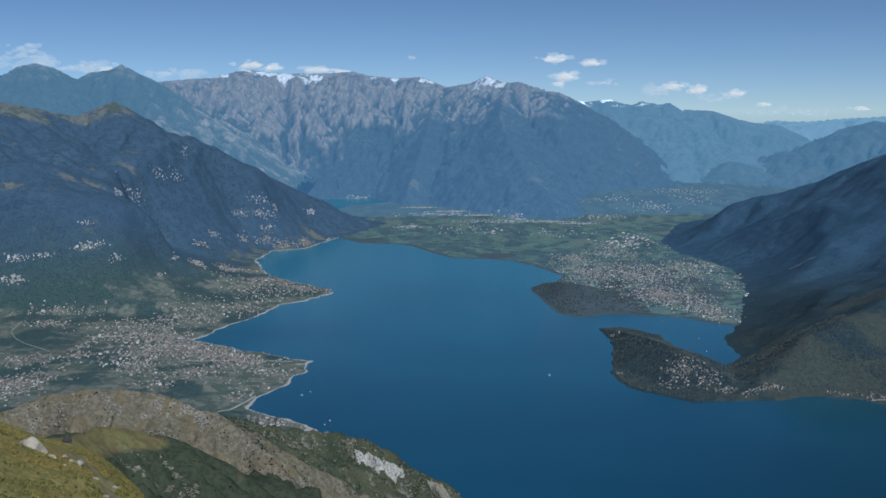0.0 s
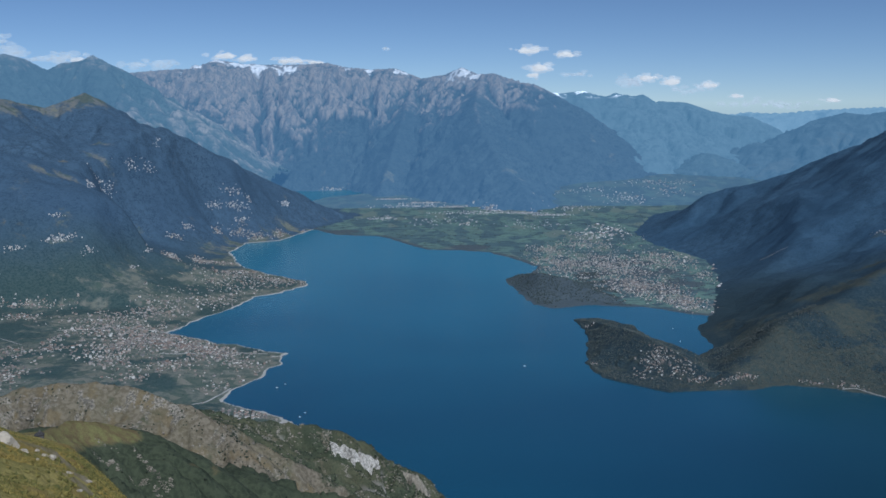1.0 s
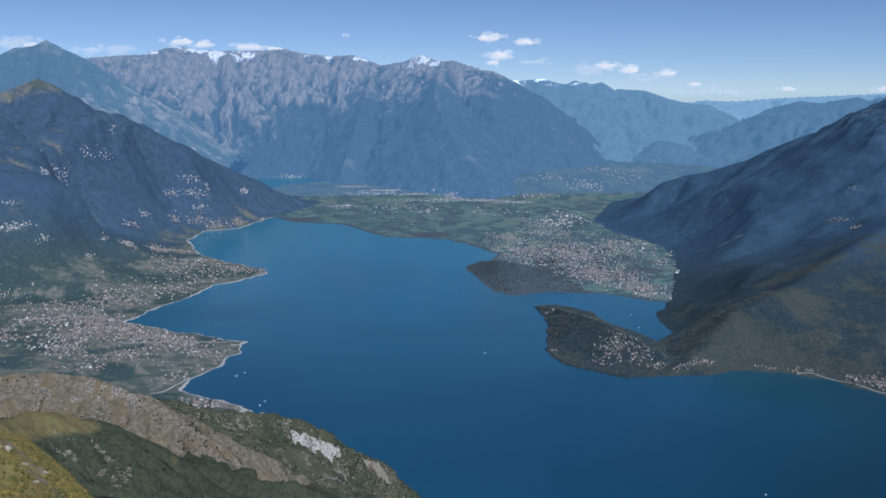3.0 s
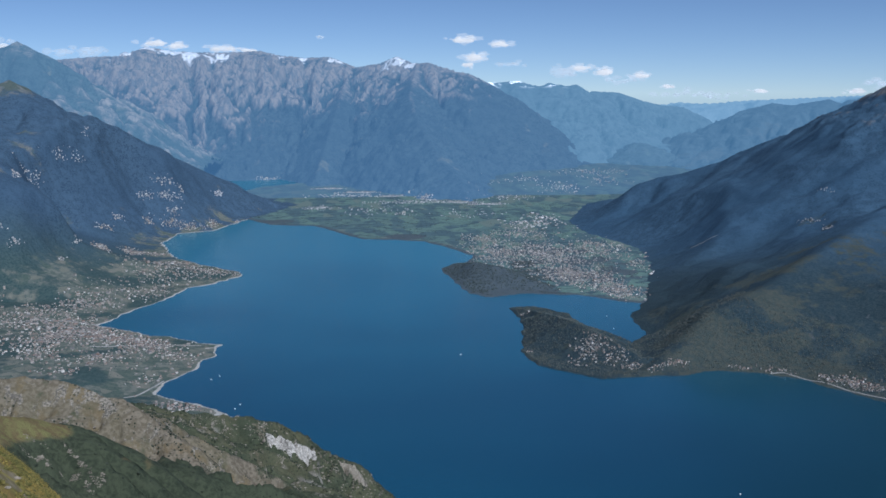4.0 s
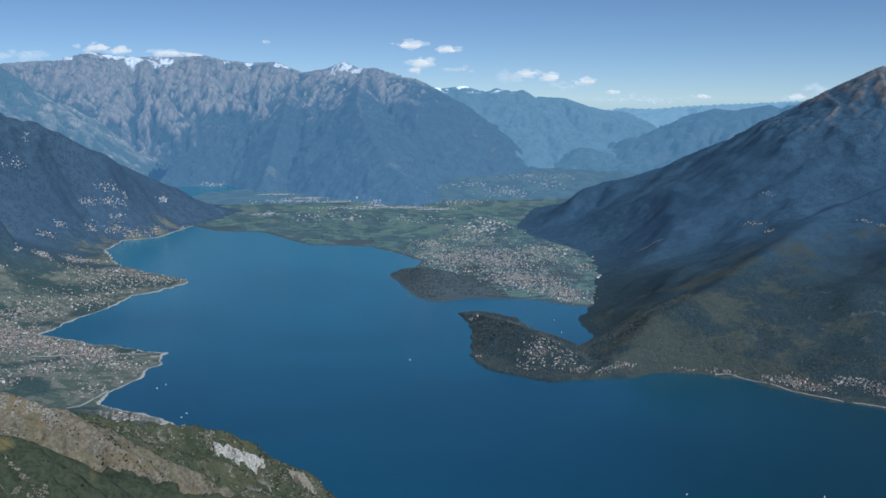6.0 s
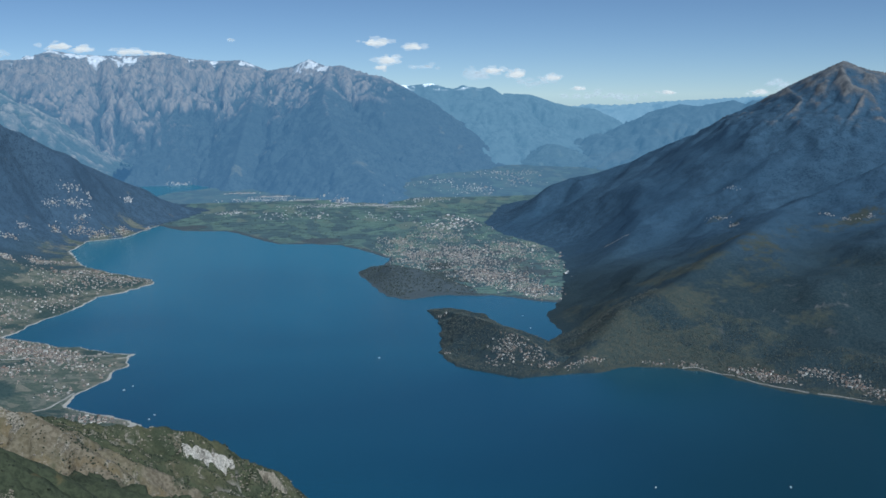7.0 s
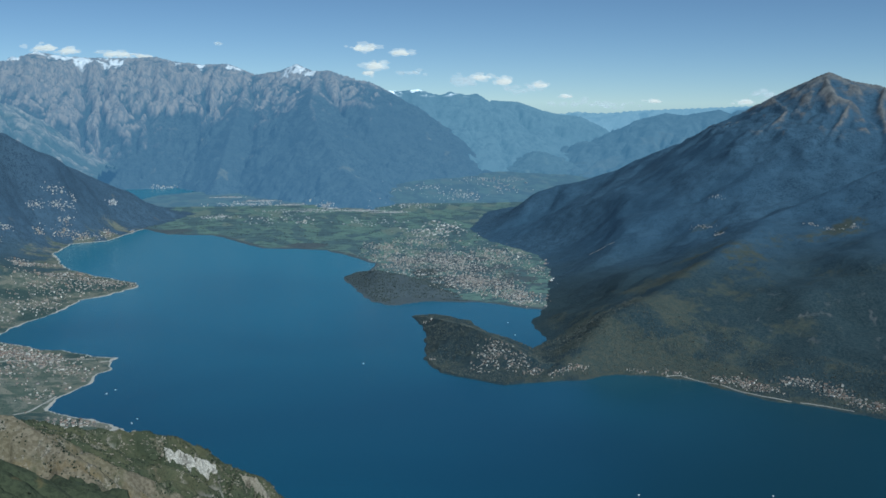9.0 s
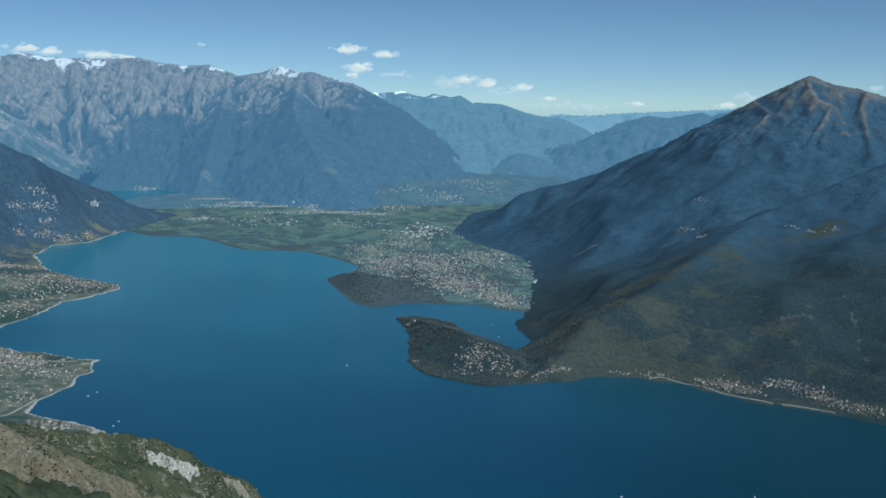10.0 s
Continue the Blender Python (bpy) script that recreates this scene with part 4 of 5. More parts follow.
places = scatter(DELTA_TOWN + WEST_SHORE_TOWNS + WEST_HAMLETS + UPPER_SHORE_TOWNS, ["mountain_west"], rng) + scatter(PLAIN_TOWNS + VALLEY_VILLAGES, ["valley_floor", "backdrop_valley", "backdrop_range"], rng) + [(x, y, z, turn, 0.82 * size) for x, y, z, turn, size in scatter(PENINSULA_TOWNS, ["peninsula"], rng) + scatter(EAST_TOWNS, ["mountain_east", "peninsula"], rng)]
near_ones = [p for p in places if (p[1] < 1250 and p[0] < -290) or (p[1] < 1110 and p[0] < 0)][:290]
chosen = set(near_ones)
rest = [p for p in places if p not in chosen]
up_valley = [(x, y, z, turn, size * 1.35) for x, y, z, turn, size in rest if y > 2650]
uphill = [p for p in rest if p[1] <= 2650 and p[2] > 45]
plain_town = [p for p in rest if p[0] > 100 and 1500 < p[1] <= 2650 and p[2] <= 45]
rest = [p for p in rest if p[1] <= 2650 and p[2] <= 45 and not (p[0] > 100 and p[1] > 1500)]
joined("plain_house_walls", [house_wall(*s_) for s_ in SHAPES], cream_plaster, "cream and grey plastered houses of the town on the plain", "houses", plain_town)
joined("plain_house_roofs", [house_roof(*s_) for s_ in SHAPES], mixed_roofing, "brown and grey roofs of the town on the plain", "roofs", plain_town)
joined("far_house_walls", [house_wall(*s_) for s_ in SHAPES], plaster, "cream and white plastered houses of the lake towns", "houses", rest)
joined("far_house_roofs", [house_roof(*s_) for s_ in SHAPES], tiles, "red-brown and grey tiled roofs of the lake towns", "roofs", rest)
joined("hamlet_walls", [house_wall(*s_) for s_ in SHAPES], cream_plaster, "cream plastered houses of the hillside hamlets", "houses", uphill)
joined("hamlet_roofs", [house_roof(*s_) for s_ in SHAPES], grey_roofing, "grey roofs of the hillside hamlets", "roofs", uphill)
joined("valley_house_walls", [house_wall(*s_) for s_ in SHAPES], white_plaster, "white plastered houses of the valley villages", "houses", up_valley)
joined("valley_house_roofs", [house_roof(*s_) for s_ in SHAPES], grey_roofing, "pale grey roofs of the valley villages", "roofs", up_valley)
shed_places = [(x, y, z, 0.5 + 0.3 * rng.random(), s_ * 1.9) for x, y, z, _, s_ in scatter(SHEDS, ["valley_floor"], rng)]
joined("far_shed_walls", [house_wall(3.2, 1.9, 0.7)], plaster, "pale walls of large low sheds", "sheds", shed_places)
joined("far_shed_roofs", [house_roof(3.2, 1.9, 0.7)], metal_roof, "pale flat roofs of large sheds", "roofs", shed_places)
wall_meshes = [mesh_of("wall", *house_wall(*s_), plaster) for s_ in SHAPES]
roof_meshes = [mesh_of("roof", *house_roof(*s_), tiles) for s_ in SHAPES]
for k, (x, y, z, turn, size) in enumerate(near_ones):
    home = tagged(new("house"), "plastered house with a tiled gable roof in the lake town", "house", "houses of the lake town")
    home.matrix_world = pose(x, y, z, 0, 0, math.degrees(turn)) @ Matrix.Scale(size, 4)
    part("wall", wall_meshes[k % 5], home)
    part("roof", roof_meshes[k % 5], home, "tiled gable roof")

# ---- trees and shrubs, too many to count ----
def leaf_material(name, a, b):
    n = Nodes(name)
    island = n.tree.nodes.new("ShaderNodeNewGeometry").outputs["Random Per Island"]
    colour = n.mix(island, a, b)
    colour = n.mix(n.band(n.noise(2.5, 4, 0.7), 0.35, 0.7), colour, n.mix(0.5, colour, (0.02, 0.03, 0.02)))
    return n.finish(colour, 0.9, 0.15)


def crown_shapes(count, seed, tall=1.0, clumps=3, fine=1):
    """Uneven round crowns of a few clumps each, with a pointed or flat top."""
    r = random.Random(seed)
    shapes = []
    for _ in range(count):
        bm = bmesh.new()
        for c in range(clumps):
            off = Vector((r.uniform(-0.35, 0.35), r.uniform(-0.35, 0.35), (0.35 + 0.35 * c) * tall))
            made = bmesh.ops.create_icosphere(bm, subdivisions=fine, radius=r.uniform(0.4, 0.62))["verts"]
            for v in made:
                v.co = v.co * r.uniform(0.75, 1.25) + off
        shapes.append(([tuple(v.co) for v in bm.verts], [tuple(v.index for v in f.verts) for f in bm.faces]))
        bm.free()
    return shapes


def sow(count, box, names, rng, test, size):
    """Places for trees inside box x0, x1, y0, y1 where test(x, y, z) is true (arrays)."""
    r = np.random.RandomState(rng)
    x, y = r.uniform(box[0], box[1], count), r.uniform(box[2], box[3], count)
    z = ground(x, y, names)
    ok = test(x, y, z) & (z > 1.0)
    x, y, z = x[ok], y[ok], z[ok]
    return list(zip(x.tolist(), y.tolist(), (z - 0.2).tolist(), r.uniform(0, 6.28, len(x)).tolist(), (size * r.uniform(0.6, 1.4, len(x))).tolist()))


# tree leaves bluish too, matching the haze put into the slope colours
woods = leaf_material("tree_leaves", (0.048, 0.070, 0.078), (0.084, 0.102, 0.102))
autumn = leaf_material("autumn_leaves", (0.056, 0.080, 0.086), (0.122, 0.124, 0.112))
shrub = leaf_material("shrub_leaves", (0.026, 0.034, 0.024), (0.056, 0.063, 0.044))
small_crowns, far_crowns = crown_shapes(6, 4, 0.9, 1), crown_shapes(8, 8, 1.2, 1, 0)
trees = sow(14000, (-700, -100, 1000, 2000), ["mountain_west"], 1, lambda x, y, z: (shore_distance(x, y, COAST) > 5) & (crests(x, y, 70, 3, 0.6, 80) > 0.55) & (z < 40), 1.05)
trees += sow(11000, (-350, 800, 1540, 3000), ["valley_floor"], 2, lambda x, y, z: (crests(x + 0.5 * y, y * 0.5, 60, 2, 0.5, 81) > 0.65) | (z > 7), 1.6)
trees += sow(9000, (150, 350, 1600, 1960), ["valley_floor"], 7, lambda x, y, z: (plain_cover(x, y, z) > 0.5) & (rough(x, y, 40, 3, 0.5, 86) > -0.5), 1.5)
joined("town_trees", far_crowns, woods, "dark green garden and hedgerow trees of the valley", "trees", trees)
trees = sow(15000, (200, 440, 1110, 1550), ["peninsula"], 3, lambda x, y, z: rough(x, y, 40, 3, 0.5, 82) > -0.5, 1.25)
trees += sow(19000, (330, 760, 880, 1330), ["mountain_east"], 4, lambda x, y, z: (shore_distance(x, y, EAST_SHORE) < 130) & (shore_distance(x, y, EAST_SHORE) > 5) & (rough(x, y, 70, 3, 0.5, 83) > -0.5), 1.2)
joined("slope_trees", far_crowns, autumn, "green and brown autumn woods on the lake shore slopes", "trees", trees)
bushes = sow(18000, (-220, 100, 170, 760), ["near_mountain"], 5, lambda x, y, z: (near_cover(x, y, z) + 0.5 * rough(x, y, 18, 3, 0.5, 84) < 0.42) & ~rocky_streak(x, y), 0.56)
bushes += sow(5200, (-200, -30, 340, 440), ["near_mountain"], 6, lambda x, y, z: rough(x, y, 12, 4, 0.6, 85) > 0.30 - 0.3 * (x > -95), 0.72)
bushes += sow(16000, (-150, 90, 470, 740), ["near_mountain"], 8, lambda x, y, z: rough(x, y, 30, 4, 0.6, 87) > -0.25, 1.0)
near_bushes, far_bushes = [b for b in bushes if b[1] < 300], [b for b in bushes if b[1] >= 300]
joined("shrubs", small_crowns, shrub, "dark green shrubs on the green mountain side below the saddle", "shrubs", near_bushes)
joined("far_shrubs", far_crowns, shrub, "dark green shrubs on the rocky mountain spur", "shrubs", far_bushes)

# ---- white quarry face below the spur's crest ----
def stone_material(name, a, b, scale=1.0):
    n = Nodes(name)
    colour = n.mix(n.band(n.noise(1.2 * scale, 6, 0.7, (1, 1, 0.35)), 0.35, 0.65), a, b)
    colour = n.mix(n.band(n.noise(0.35 * scale, 4), 0.55, 0.7), colour, tuple(0.6 * c for c in b))
    n.bump(n.noise(3 * scale, 6, 0.7), 0.8, 0.3 / scale)
    return n.finish(colour, 0.9, 0.2)


white_stone = stone_material("white_marble_rock", (0.46, 0.435, 0.395), (0.19, 0.178, 0.16), 0.9)
pale_stone = stone_material("pale_limestone", (0.27, 0.24, 0.195), (0.14, 0.125, 0.10), 0.9)
boulder_stone = stone_material("grey_boulder", (0.48, 0.42, 0.34), (0.30, 0.26, 0.21), 9.0)


def rock_face(line, drop, material, label, seed):
    """A steep broken face that hangs from a line of points and leans on the slope."""
    rows, cols = 26, 90
    u = np.linspace(0, 1, cols)
    k = np.linspace(0, len(line) - 1, cols)
    px, py = np.interp(k, range(len(line)), [p[0] for p in line]), np.interp(k, range(len(line)), [p[1] for p in line])
    reach = drop * (0.35 + 0.65 * np.sin(np.pi * np.clip(u * 0.92 + 0.05, 0, 1)) ** 0.6) * (1 + 0.35 * gradient_noise(u * 9, u * 0 + seed, seed))
    v = np.linspace(0, 1, rows)[:, None]
    x = px[None, :] + v * reach[None, :] * 0.25 + 0.8 * rough(px[None, :] + 0 * v, v * 12, 6, 3, 0.5, seed)
    y = py[None, :] - v * reach[None, :]
    z = ground(x, y, ["near_mountain"])
    ledge = crests(px[None, :] + 0 * v + 2 * v, v * 5, 5, 4, 0.6, seed + 3)
    z = z + 0.5 + np.sin(np.pi * v) * np.sin(np.pi * u)[None, :] * (0.6 + 1.5 * ledge) - 2.2 * ((v <= 0) | (v >= 1) | (u[None, :] <= 0) | (u[None, :] >= 1))
    tagged(sheet("rock_face", x, y, z, material, floor=-99), label, "cliff", kind="structure")


rock_face([(-60, 648), (-52, 651), (-43, 655), (-35, 657), (-28, 658)], 11, white_stone, "pale marble quarry face on the rocky spur", 4)
rock_face([(-14, 664), (-8, 664), (0, 663), (6, 661)], 8, pale_stone, "small grey rock face at the end of the spur", 7)

# ---- stone scattered on the near ridges ----
def stone_shapes(count, seed):
    r = random.Random(seed)
    shapes = []
    for _ in range(count):
        bm = bmesh.new()
        bmesh.ops.create_icosphere(bm, subdivisions=1, radius=0.6)
        sx, sy, sz = r.uniform(0.7, 1.5), r.uniform(0.7, 1.2), r.uniform(0.5, 1.0)
        for v in bm.verts:
            v.co = Vector((v.co.x * sx, v.co.y * sy, v.co.z * sz)) * r.uniform(0.75, 1.2)
        shapes.append(([tuple(v.co) for v in bm.verts], [tuple(v.index for v in f.verts) for f in bm.faces]))
        bm.free()
    return shapes


stones = sow(120, (-210, -35, 350, 430), ["near_mountain"], 11, lambda x, y, z: (crests(x - 0.3 * y, y * 0.35, 16, 3, 0.6, 91) > 1.3) & (line_distance(x, y, BROWN_RIDGE) > 3), 0.7)
stones += sow(9000, (-75, -53, 210, 228), ["near_mountain"], 12, lambda x, y, z: rocky_streak(x, y), 0.34)
stones += sow(2600, (-140, 40, 560, 680), ["near_mountain"], 13, lambda x, y, z: crests(x, y, 20, 3, 0.6, 93) > 1.0, 0.9)
r = random.Random(31)
for cx, cy, rx, ry, count, size in ((-162, 412, 5, 4, 50, 1.1), (-114, 404, 5, 6, 30, 1.0), (-88, 396, 6, 6, 50, 0.9), (-74, 388, 5, 6, 40, 0.9), (-50, 645, 25, 8, 120, 1.3), (-95, 610, 14, 10, 80, 1.2), (0, 655, 10, 8, 60, 1.1)):
    for _ in range(count):
        x, y = cx + r.gauss(0, rx), cy + r.gauss(0, ry)
        stones.append((x, y, float(ground(np.array([x]), np.array([y]), ["near_mountain"])[0]), r.uniform(0, 6.28), size * r.uniform(0.4, 1.5)))
joined("scree", stone_shapes(5, 5), pale_stone, "grey rock outcrops and scree on the near ridges", "rocks", stones)

# ---- mountain hut on the saddle ----
def flat_material(name, colour, colour2, scale, roughness=0.85):
    n = Nodes(name)
    n.bump(n.noise(scale * 2, 4), 0.4, 0.02)
    return n.finish(n.mix(n.band(n.noise(scale, 5, 0.65), 0.35, 0.65), colour, colour2), roughness, 0.2)


slate = flat_material("dark_slate", (0.030, 0.028, 0.028), (0.050, 0.046, 0.046), 3.0)
dark_wall = flat_material("dark_stone_wall", (0.07, 0.065, 0.065), (0.12, 0.11, 0.105), 3.0)
hut = tagged(new("mountain_hut"), "small dark stone hut with slate roof and chimney on the saddle", "hut")
hut.matrix_world = pose(-78.4, 203.5, float(ground(np.array([-78.4]), np.array([203.5]), ["near_mountain"])[0]) + 0.2, 0, 0, 20)
part("wall", mesh_of("wall", *house_wall(1.7, 1.1, 0.2), dark_wall), hut)
eaves = [(-1.0, -0.7, 0.16), (1.0, -0.7, 0.16), (1.0, 0.7, 0.16), (-1.0, 0.7, 0.16)]
hip = [(-1.0, -0.7, 0.24), (1.0, -0.7, 0.24), (1.0, 0.7, 0.24), (-1.0, 0.7, 0.24), (-0.25, 0, 0.85), (0.3, 0, 0.85)]
part("roof", mesh_of("roof", eaves + hip, [(3, 2, 1, 0), (0, 1, 5, 4), (1, 2, 6, 5), (2, 3, 7, 6), (3, 0, 4, 7), (4, 5, 9, 8), (5, 6, 9), (6, 7, 8, 9), (7, 4, 8)], slate), hut, "dark slate hip roof")
bm = bmesh.new()
bmesh.ops.create_cone(bm, cap_ends=True, segments=8, radius1=0.16, radius2=0.11, depth=0.6, matrix=Matrix.Translation((0.1, 0.0, 0.95)))
mesh = bpy.data.meshes.new("chimney")
bm.to_mesh(mesh)
mesh.materials.append(dark_wall)
part("chimney", mesh, hut)

# ---- boulders on the grass hill ----
def boulder(x, y, size, tilt, label, seed, flat=0.7):
    r = random.Random(seed)
    bm = bmesh.new()
    bmesh.ops.create_icosphere(bm, subdivisions=3, radius=1)
    cuts = [(Vector((r.uniform(-1, 1), r.uniform(-1, 1), r.uniform(-0.4, 1))).normalized(), r.uniform(0.38, 0.68)) for _ in range(13)]
    for v in bm.verts:
        for way, far in cuts:
            over = v.co.dot(way) - far
            if over > 0:
                v.co -= way * over * 0.95
        v.co *= 1 + 0.05 * noise.noise(v.co * 3 + Vector((seed, 0, 0)))
        v.co.z *= flat
        v.co.x *= 1.2
    mesh = bpy.data.meshes.new("boulder")
    bm.to_mesh(mesh)
    bm.free()
    mesh.materials.append(boulder_stone)
    z = float(ground(np.array([x]), np.array([y]), ["hill"])[0])
    ob = tagged(new("boulder", mesh), label, "boulder", "boulders on the grass hill")
    ob.matrix_world = pose(x, y, z + 0.4 * size, *tilt) @ Matrix.Scale(size, 4)
    return ob


boulder(-2.21, 5.22, 0.098, (14, 12, 40), "large pale grey angular boulder in dry grass", 1, 0.85)
boulder(-2.07, 5.15, 0.028, (5, 20, 80), "small grey stone beside the large boulder", 2)
boulder(-2.26, 5.82, 0.018, (0, 10, 10), "small grey stone in dry grass", 3)
boulder(-2.05, 5.38, 0.026, (0, 15, 30), "small pale stone half sunk in grass", 4, 0.6)
boulder(-2.00, 5.36, 0.032, (10, 0, 70), "small pale flat stone in dry grass", 5, 0.6)
boulder(-1.94, 4.99, 0.012, (0, 0, 10), "pale pebble in dry grass", 6)
boulder(-1.40, 2.99, 0.040, (0, 25, 20), "grey slanting stone at the edge of the grass", 7)
boulder(-1.72, 4.81, 0.020, (0, 20, 50), "flat pale stone half sunk in grass", 8, 0.4)
boulder(-1.70, 5.02, 0.018, (8, 10, 0), "flat pale stone in the worn path", 9, 0.4)
boulder(-1.41, 4.05, 0.020, (8, 10, 120), "flat pale stone low in the worn path", 10, 0.35)

# ---- grass tufts ----
def tuft_shapes(count, seed):
    r = random.Random(seed)
    shapes = []
    for _ in range(count):
        v, f = [], []
        for _ in range(5):
            turn, lean, tall = r.uniform(0, 6.28), r.uniform(0.4, 1.3), r.uniform(0.4, 0.9)
            bx, by = r.uniform(-0.4, 0.4), r.uniform(-0.4, 0.4)
            c, s_ = math.cos(turn), math.sin(turn)
            n = len(v)
            v += [(bx - 0.05 * s_, by + 0.05 * c, -0.1), (bx + 0.05 * s_, by - 0.05 * c, -0.1), (bx + c * lean * 0.45 + 0.03 * s_, by + s_ * lean * 0.45 - 0.03 * c, tall * 0.65), (bx + c * lean * 0.45 - 0.03 * s_, by + s_ * lean * 0.45 + 0.03 * c, tall * 0.65), (bx + c * lean, by + s_ * lean, tall * 0.8)]
            f += [(n, n + 1, n + 2, n + 3), (n + 3, n + 2, n + 4)]
        shapes.append((v, f))
    return shapes


def grass_blades(name, a, b):
    n = Nodes(name)
    island = n.tree.nodes.new("ShaderNodeNewGeometry").outputs["Random Per Island"]
    colour = n.mix(island, a, b)
    colour = n.mix(n.band(n.noise(1.9, 5, 0.65), 0.46, 0.58), colour, n.mix(0.6, colour, (0.28, 0.19, 0.05)))
    colour = n.mix(n.band(n.noise(9.0, 5, 0.7), 0.50, 0.60), colour, n.mix(island, (0.052, 0.058, 0.017), (0.125, 0.125, 0.042)))
    colour = n.mix(n.band(n.noise(60.0, 3, 0.6), 0.45, 0.6), colour, n.mix(0.55, colour, (0.03, 0.032, 0.01)))
    return n.finish(colour, 0.9, 0.15)


def tussock_shapes(count, seed):
    """Low rounded cushions of grass with blades that stand out of them."""
    r = random.Random(seed)
    shapes = []
    for blades in tuft_shapes(count, seed + 1):
        bm = bmesh.new()
        bmesh.ops.create_icosphere(bm, subdivisions=1, radius=0.5)
        for v in bm.verts:
            v.co = Vector((v.co.x * 1.3, v.co.y * 1.3, max(v.co.z * 0.75, -0.15))) * r.uniform(0.8, 1.2)
        cushion = [tuple(v.co) for v in bm.verts]
        faces = [tuple(v.index for v in f.verts) for f in bm.faces if f.calc_center_median().z > -0.1]
        n = len(cushion)
        shapes.append((cushion + [(x * 1.1, y * 1.1, z) for x, y, z in blades[0]], faces + [tuple(i + n for i in f) for f in blades[1]]))
        bm.free()
    return shapes


straw = grass_blades("dry_grass_blades", (0.160, 0.146, 0.042), (0.42, 0.335, 0.11))
cushion_straw = grass_blades("dry_grass_cushions", (0.090, 0.086, 0.024), (0.200, 0.168, 0.050))
def in_sight(x, y, z):
    way = np.degrees(np.arctan2(x, y))
    return (way > -29) & (way < -13) & (worn_path(x, y) < 0.45)


tussocks = sow(46000, (-5.0, 0.0, 1.5, 9.5), ["hill"], 20, lambda x, y, z: in_sight(x, y, z) & (rough(x, y, 0.25, 3, 0.6, 99) > -0.25), 0.023)
tussocks = [(x, y, z + 0.196, t, s_) for x, y, z, t, s_ in tussocks]
joined("grass_tussocks", tussock_shapes(4, 19), cushion_straw, "yellow-green and rusty tussocks of dry mountain grass", "grass", tussocks)
tufts = sow(36000, (-5.6, 0.0, 1.5, 12.5), ["hill"], 21, lambda x, y, z: in_sight(x, y, z) & (rough(x, y, 0.9, 3, 0.5, 95) > -0.6), 0.0145)
tufts = [(x, y, z + 0.2, t, s_) for x, y, z, t, s_ in tufts]
joined("grass", tuft_shapes(4, 9), straw, "tufts of yellow-green dry mountain grass", "grass", tufts)

# ---- clouds ----
def cloud_material(name, tone, glow, thin):
    """Cloud: sunlit, with emission added in place of the light scattered inside it, and thin enough to see some sky
    through.
    """
    n = Nodes(name)
    n.put(n.shader.inputs["Emission Color"], glow)
    n.shader.inputs["Emission Strength"].default_value = 1.0
    n.shader.inputs["Alpha"].default_value = thin
    return n.finish(n.mix(n.band(n.noise(0.02, 4), 0.3, 0.7), tone, tuple(0.92 * c for c in tone)), 1.0, 0.0)


cloud_white = cloud_material("cloud_white", (0.16, 0.15, 0.14), (0.60, 0.58, 0.55), 0.32)
cloud_rim = cloud_material("cloud_rim", (0.10, 0.10, 0.10), (0.58, 0.585, 0.585), 0.20)
cloud_grey = cloud_material("cloud_grey", (0.06, 0.06, 0.06), (0.48, 0.53, 0.57), 0.20)


def puff_shapes(count, seed):
    """Smooth flattened lumps."""
    r = random.Random(seed)
    shapes = []
    for _ in range(count):
        bm = bmesh.new()
        bmesh.ops.create_icosphere(bm, subdivisions=2, radius=1)
        shift = Vector((r.uniform(0, 50), r.uniform(0, 50), 0))
        for v in bm.verts:
            v.co *= 1 + 0.95 * noise.noise(v.co * 2.3 + shift)
            v.co = Vector((v.co.x * 1.7, v.co.y, v.co.z * 0.75))
        shapes.append(([tuple(v.co) for v in bm.verts], [tuple(v.index for v in f.verts) for f in bm.faces]))
        bm.free()
    return shapes


def cloud(x, y, z, wide, high, seed, label, heap, rim, dense=1.0):
    """A heap of puffs, flat below, with a ragged thin rim."""
    r = random.Random(seed)
    high *= 1.3
    ob = tagged(new("cloud"), label, "cloud", kind="structure")
    places = []
    for _ in range(int(13 * dense)):
        a, k = r.uniform(0, 6.28), math.sqrt(r.random())
        px, pz = math.cos(a) * k, abs(math.sin(a)) * k if r.random() < 0.75 else -0.25 * r.random()
        places.append((x + px * wide * 0.62, y + r.uniform(-20, 20), z + pz * high * 0.45 - high * 0.3, r.choice((0, 3.14)) + r.uniform(-0.3, 0.3), high * r.uniform(0.2, 0.5) * (1 - 0.45 * abs(px))))
    thin = []
    for _ in range(18):
        px = r.gauss(0, 0.42)
        pz = r.gauss(0.0, 0.34) * (1 - 0.35 * min(abs(px), 1.5))
        thin.append((x + px * wide, y + 30 + r.uniform(-10, 10), z + pz * high - high * 0.1, r.choice((0, 3.14)) + r.uniform(-0.3, 0.3), high * r.uniform(0.14, 0.48)))
    for name, where, material in (("heap", places, heap), ("rim", thin, rim)):
        if where:
            piece = joined(name, puff_shapes(4, seed), material, "", "", where)
            del piece["kind"]
            piece.parent = ob
            piece.data.polygons.foreach_set("use_smooth", np.ones(len(piece.data.polygons), bool))


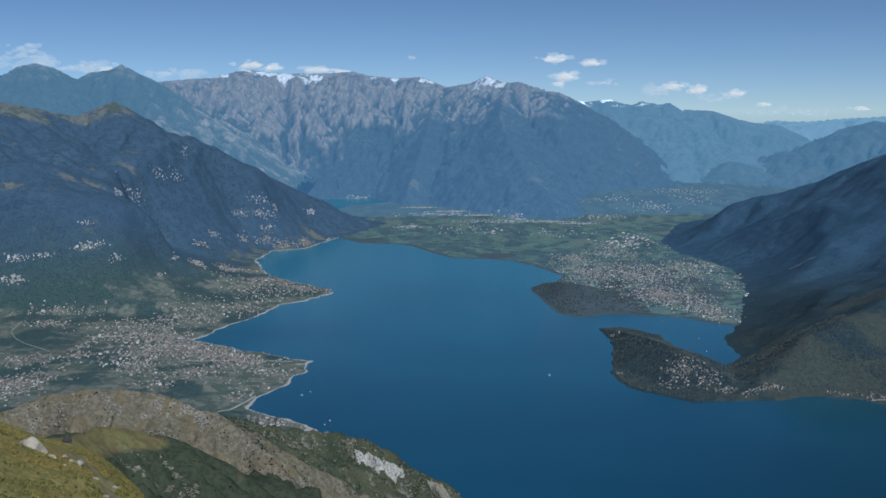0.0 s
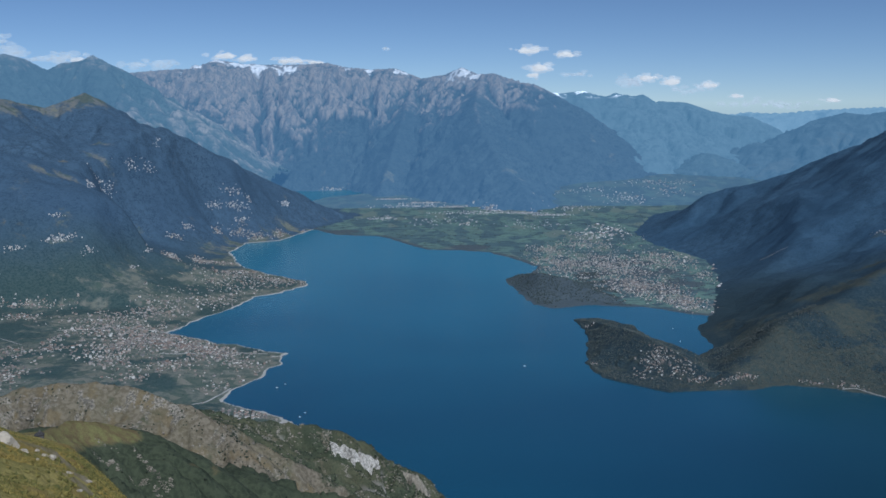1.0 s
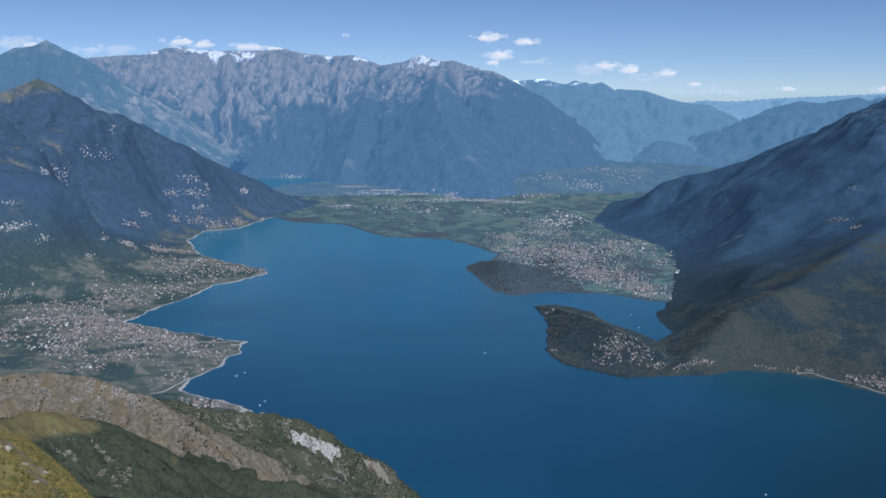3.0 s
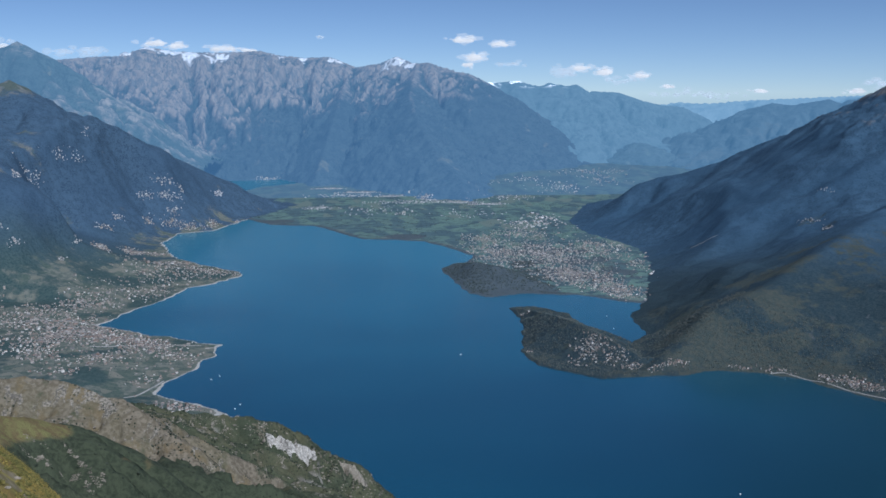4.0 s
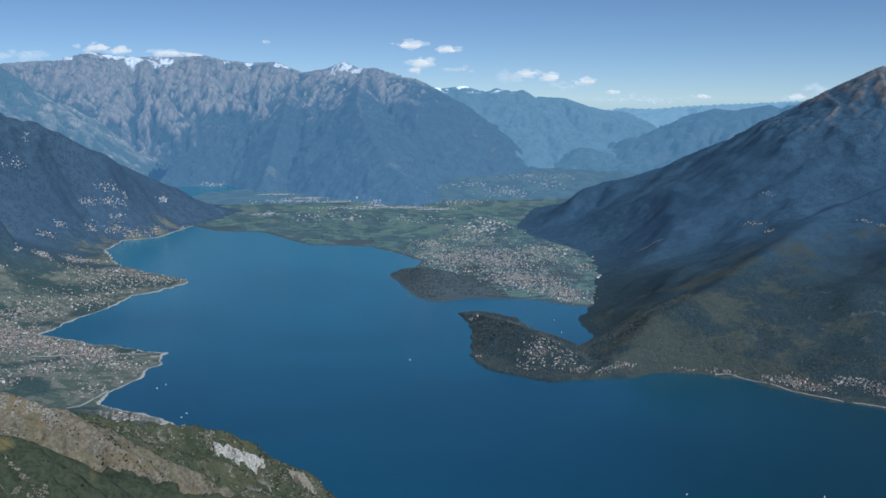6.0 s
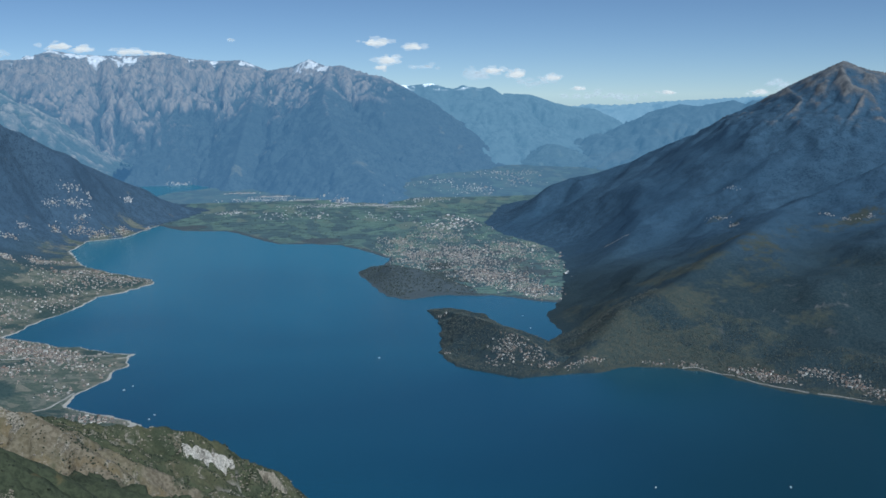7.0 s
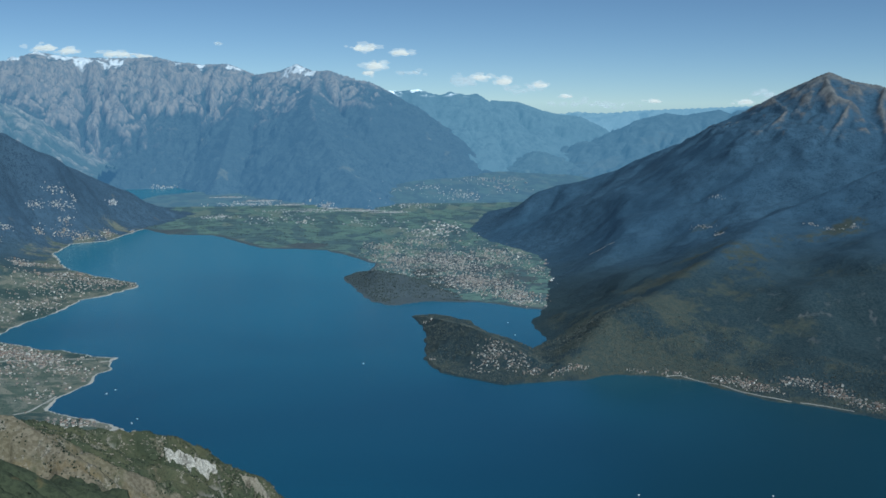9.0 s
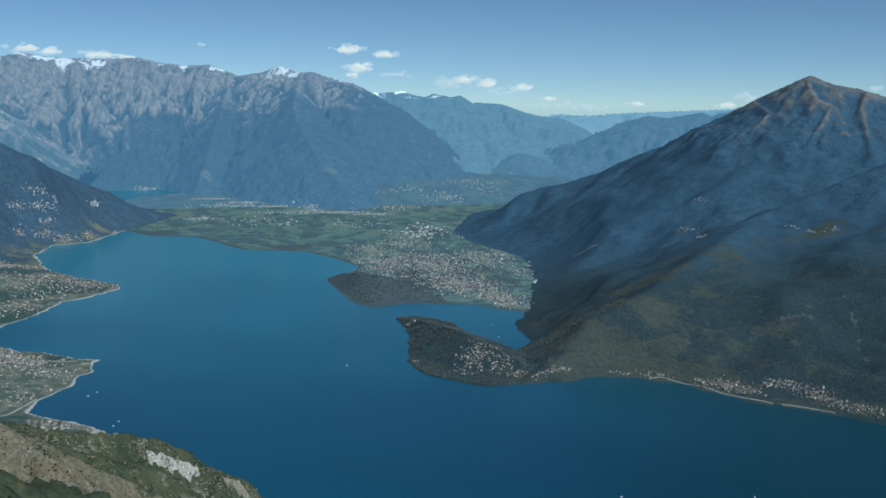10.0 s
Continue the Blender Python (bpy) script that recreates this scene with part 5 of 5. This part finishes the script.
for k, (x, y, z, wide, high) in enumerate([(521, 4792, 583, 81, 24), (691, 4770, 560, 54, 21), (573, 4786, 502, 54, 24), (548, 4789, 466, 38, 16), (1171, 4676, 431, 48, 24), (1068, 4700, 448, 67, 21), (1334, 4632, 414, 43, 19), (1453, 4596, 362, 32, 13), (1829, 4459, 341, 38, 13), (-889, 4780, 563, 81, 24), (-789, 4790, 548, 67, 19), (-584, 4810, 538, 107, 21), (-480, 4820, 530, 67, 16), (-1479, 4588, 535, 94, 16), (2199, 4289, 340, 54, 16)]):
    cloud(x, y, z, wide, high, 50 + k, "small white fair-weather cloud over the mountains", cloud_white, cloud_rim)
for k, (x, y, z, wide, high) in enumerate([(982, 4719, 428, 81, 27), (1252, 4655, 400, 107, 21), (1668, 4522, 321, 161, 16), (754, 4761, 469, 81, 16), (-1774, 4482, 575, 190, 40), (-1814, 4465, 621, 130, 24), (-1560, 4560, 552, 150, 24), (-1210, 4720, 529, 188, 27), (-1625, 4538, 538, 134, 27), (2284, 4244, 378, 81, 21), (2742, 3964, 418, 27, 13), (1556, 4562, 334, 215, 21), (-143, 4818, 591, 21, 8)]):
    cloud(x, y, z, wide, high, 80 + k, "thin grey-blue cloud veil low over the far ranges", cloud_rim, cloud_grey, 0.0)

# ---- roads ----
gravel = flat_material("pale_gravel", (0.30, 0.29, 0.28), (0.22, 0.22, 0.21), 0.3)


def road(name, points, width, names, label):
    k = np.linspace(0, len(points) - 1, 12 * len(points))
    px, py = np.interp(k, range(len(points)), [p[0] for p in points]), np.interp(k, range(len(points)), [p[1] for p in points])
    for _ in range(6):
        px[1:-1], py[1:-1] = (px[:-2] + 2 * px[1:-1] + px[2:]) / 4, (py[:-2] + 2 * py[1:-1] + py[2:]) / 4
    dx, dy = np.gradient(px), np.gradient(py)
    length = np.hypot(dx, dy)
    side = np.array([-1, -0.9, 0.9, 1])[:, None] * width / 2
    x, y = px[None, :] - side * (dy / length)[None, :], py[None, :] + side * (dx / length)[None, :]
    z = ground(x, y, names).max(0)[None, :] + np.array([-0.5, 0.3, 0.3, -0.5])[:, None]
    tagged(sheet(name, x, y, z, gravel, floor=-99), label, "road", kind="structure")


road("road_1", [(-336, 1289), (-285, 1294), (-240, 1322), (-202, 1325)], 3.0, ["mountain_west"], "pale road through the delta town")
road("road_2", [(-251, 1088), (-239, 1105), (-228, 1138), (-222, 1162)], 2.6, ["mountain_west"], "pale gravel bed of a stream mouth")
road("road_3", [(-372, 1466), (-407, 1475), (-461, 1458), (-520, 1440)], 3.0, ["mountain_west"], "pale town road above the bay")
road("road_4", [(397, 1920), (444, 2093)], 4.0, ["valley_floor"], "straight pale stream bed through the town")
road("road_5", [(-648, 1530), (-640, 1470), (-605, 1405), (-532, 1340)], 1.1, ["mountain_west"], "winding pale road up the slope")
road("road_6", [(490, 1128), (505, 1124), (520, 1104), (535, 1080)], 1.6, ["mountain_east"], "pale lake-shore road with a low wall")
road("road_7", [(537, 1076), (552, 1046), (568, 1022), (586, 1004)], 2.0, ["mountain_east"], "pale lake-shore road below the village")
road("road_8", [(594, 999), (612, 984), (634, 958)], 1.6, ["mountain_east"], "pale strip of lake-shore road")
road("scar", [(658, 1912), (668, 1903), (680, 1894), (688, 1892), (699, 1882)], 1.7, ["mountain_east"], "pale bare scar in the wooded slope")

# ---- boats ----
white_paint = flat_material("white_boat_paint", (0.8, 0.8, 0.8), (0.7, 0.7, 0.7), 2.0, 0.4)


def boat(x, y, turn):
    """A motor boat with a pointed hull and a cabin."""
    ob = tagged(new("boat"), "small white motor boat on the lake", "boat", "boats on the lake")
    ob.matrix_world = pose(x, y, 0, 0, 0, turn) @ Matrix.Scale(0.75, 4)
    v = [(-1.4, -0.5, -0.1), (0.5, -0.5, -0.1), (1.6, 0, 0.0), (0.5, 0.5, -0.1), (-1.4, 0.5, -0.1), (-1.4, -0.65, 0.5), (0.6, -0.65, 0.5), (2.0, 0, 0.6), (0.6, 0.65, 0.5), (-1.4, 0.65, 0.5)]
    part("hull", mesh_of("hull", v, [(4, 3, 2, 1, 0), (5, 6, 7, 8, 9), (0, 1, 6, 5), (1, 2, 7, 6), (2, 3, 8, 7), (3, 4, 9, 8), (4, 0, 5, 9)], white_paint), ob)
    v = [(-0.7, -0.4, 0.5), (0.4, -0.4, 0.5), (0.4, 0.4, 0.5), (-0.7, 0.4, 0.5), (-0.6, -0.32, 1.0), (0.1, -0.32, 1.0), (0.1, 0.32, 1.0), (-0.6, 0.32, 1.0)]
    part("cabin", mesh_of("cabin", v, [(4, 5, 6, 7), (0, 1, 5, 4), (1, 2, 6, 5), (2, 3, 7, 6), (3, 0, 4, 7)], white_paint), ob)


for k, (x, y) in enumerate([(134, 1252), (317, 777), (429, 756), (-128, 1051), (-124, 1065), (-168, 1166), (365, 1375), (375, 1456), (-160, 1180)]):
    boat(x, y, 40 * k)
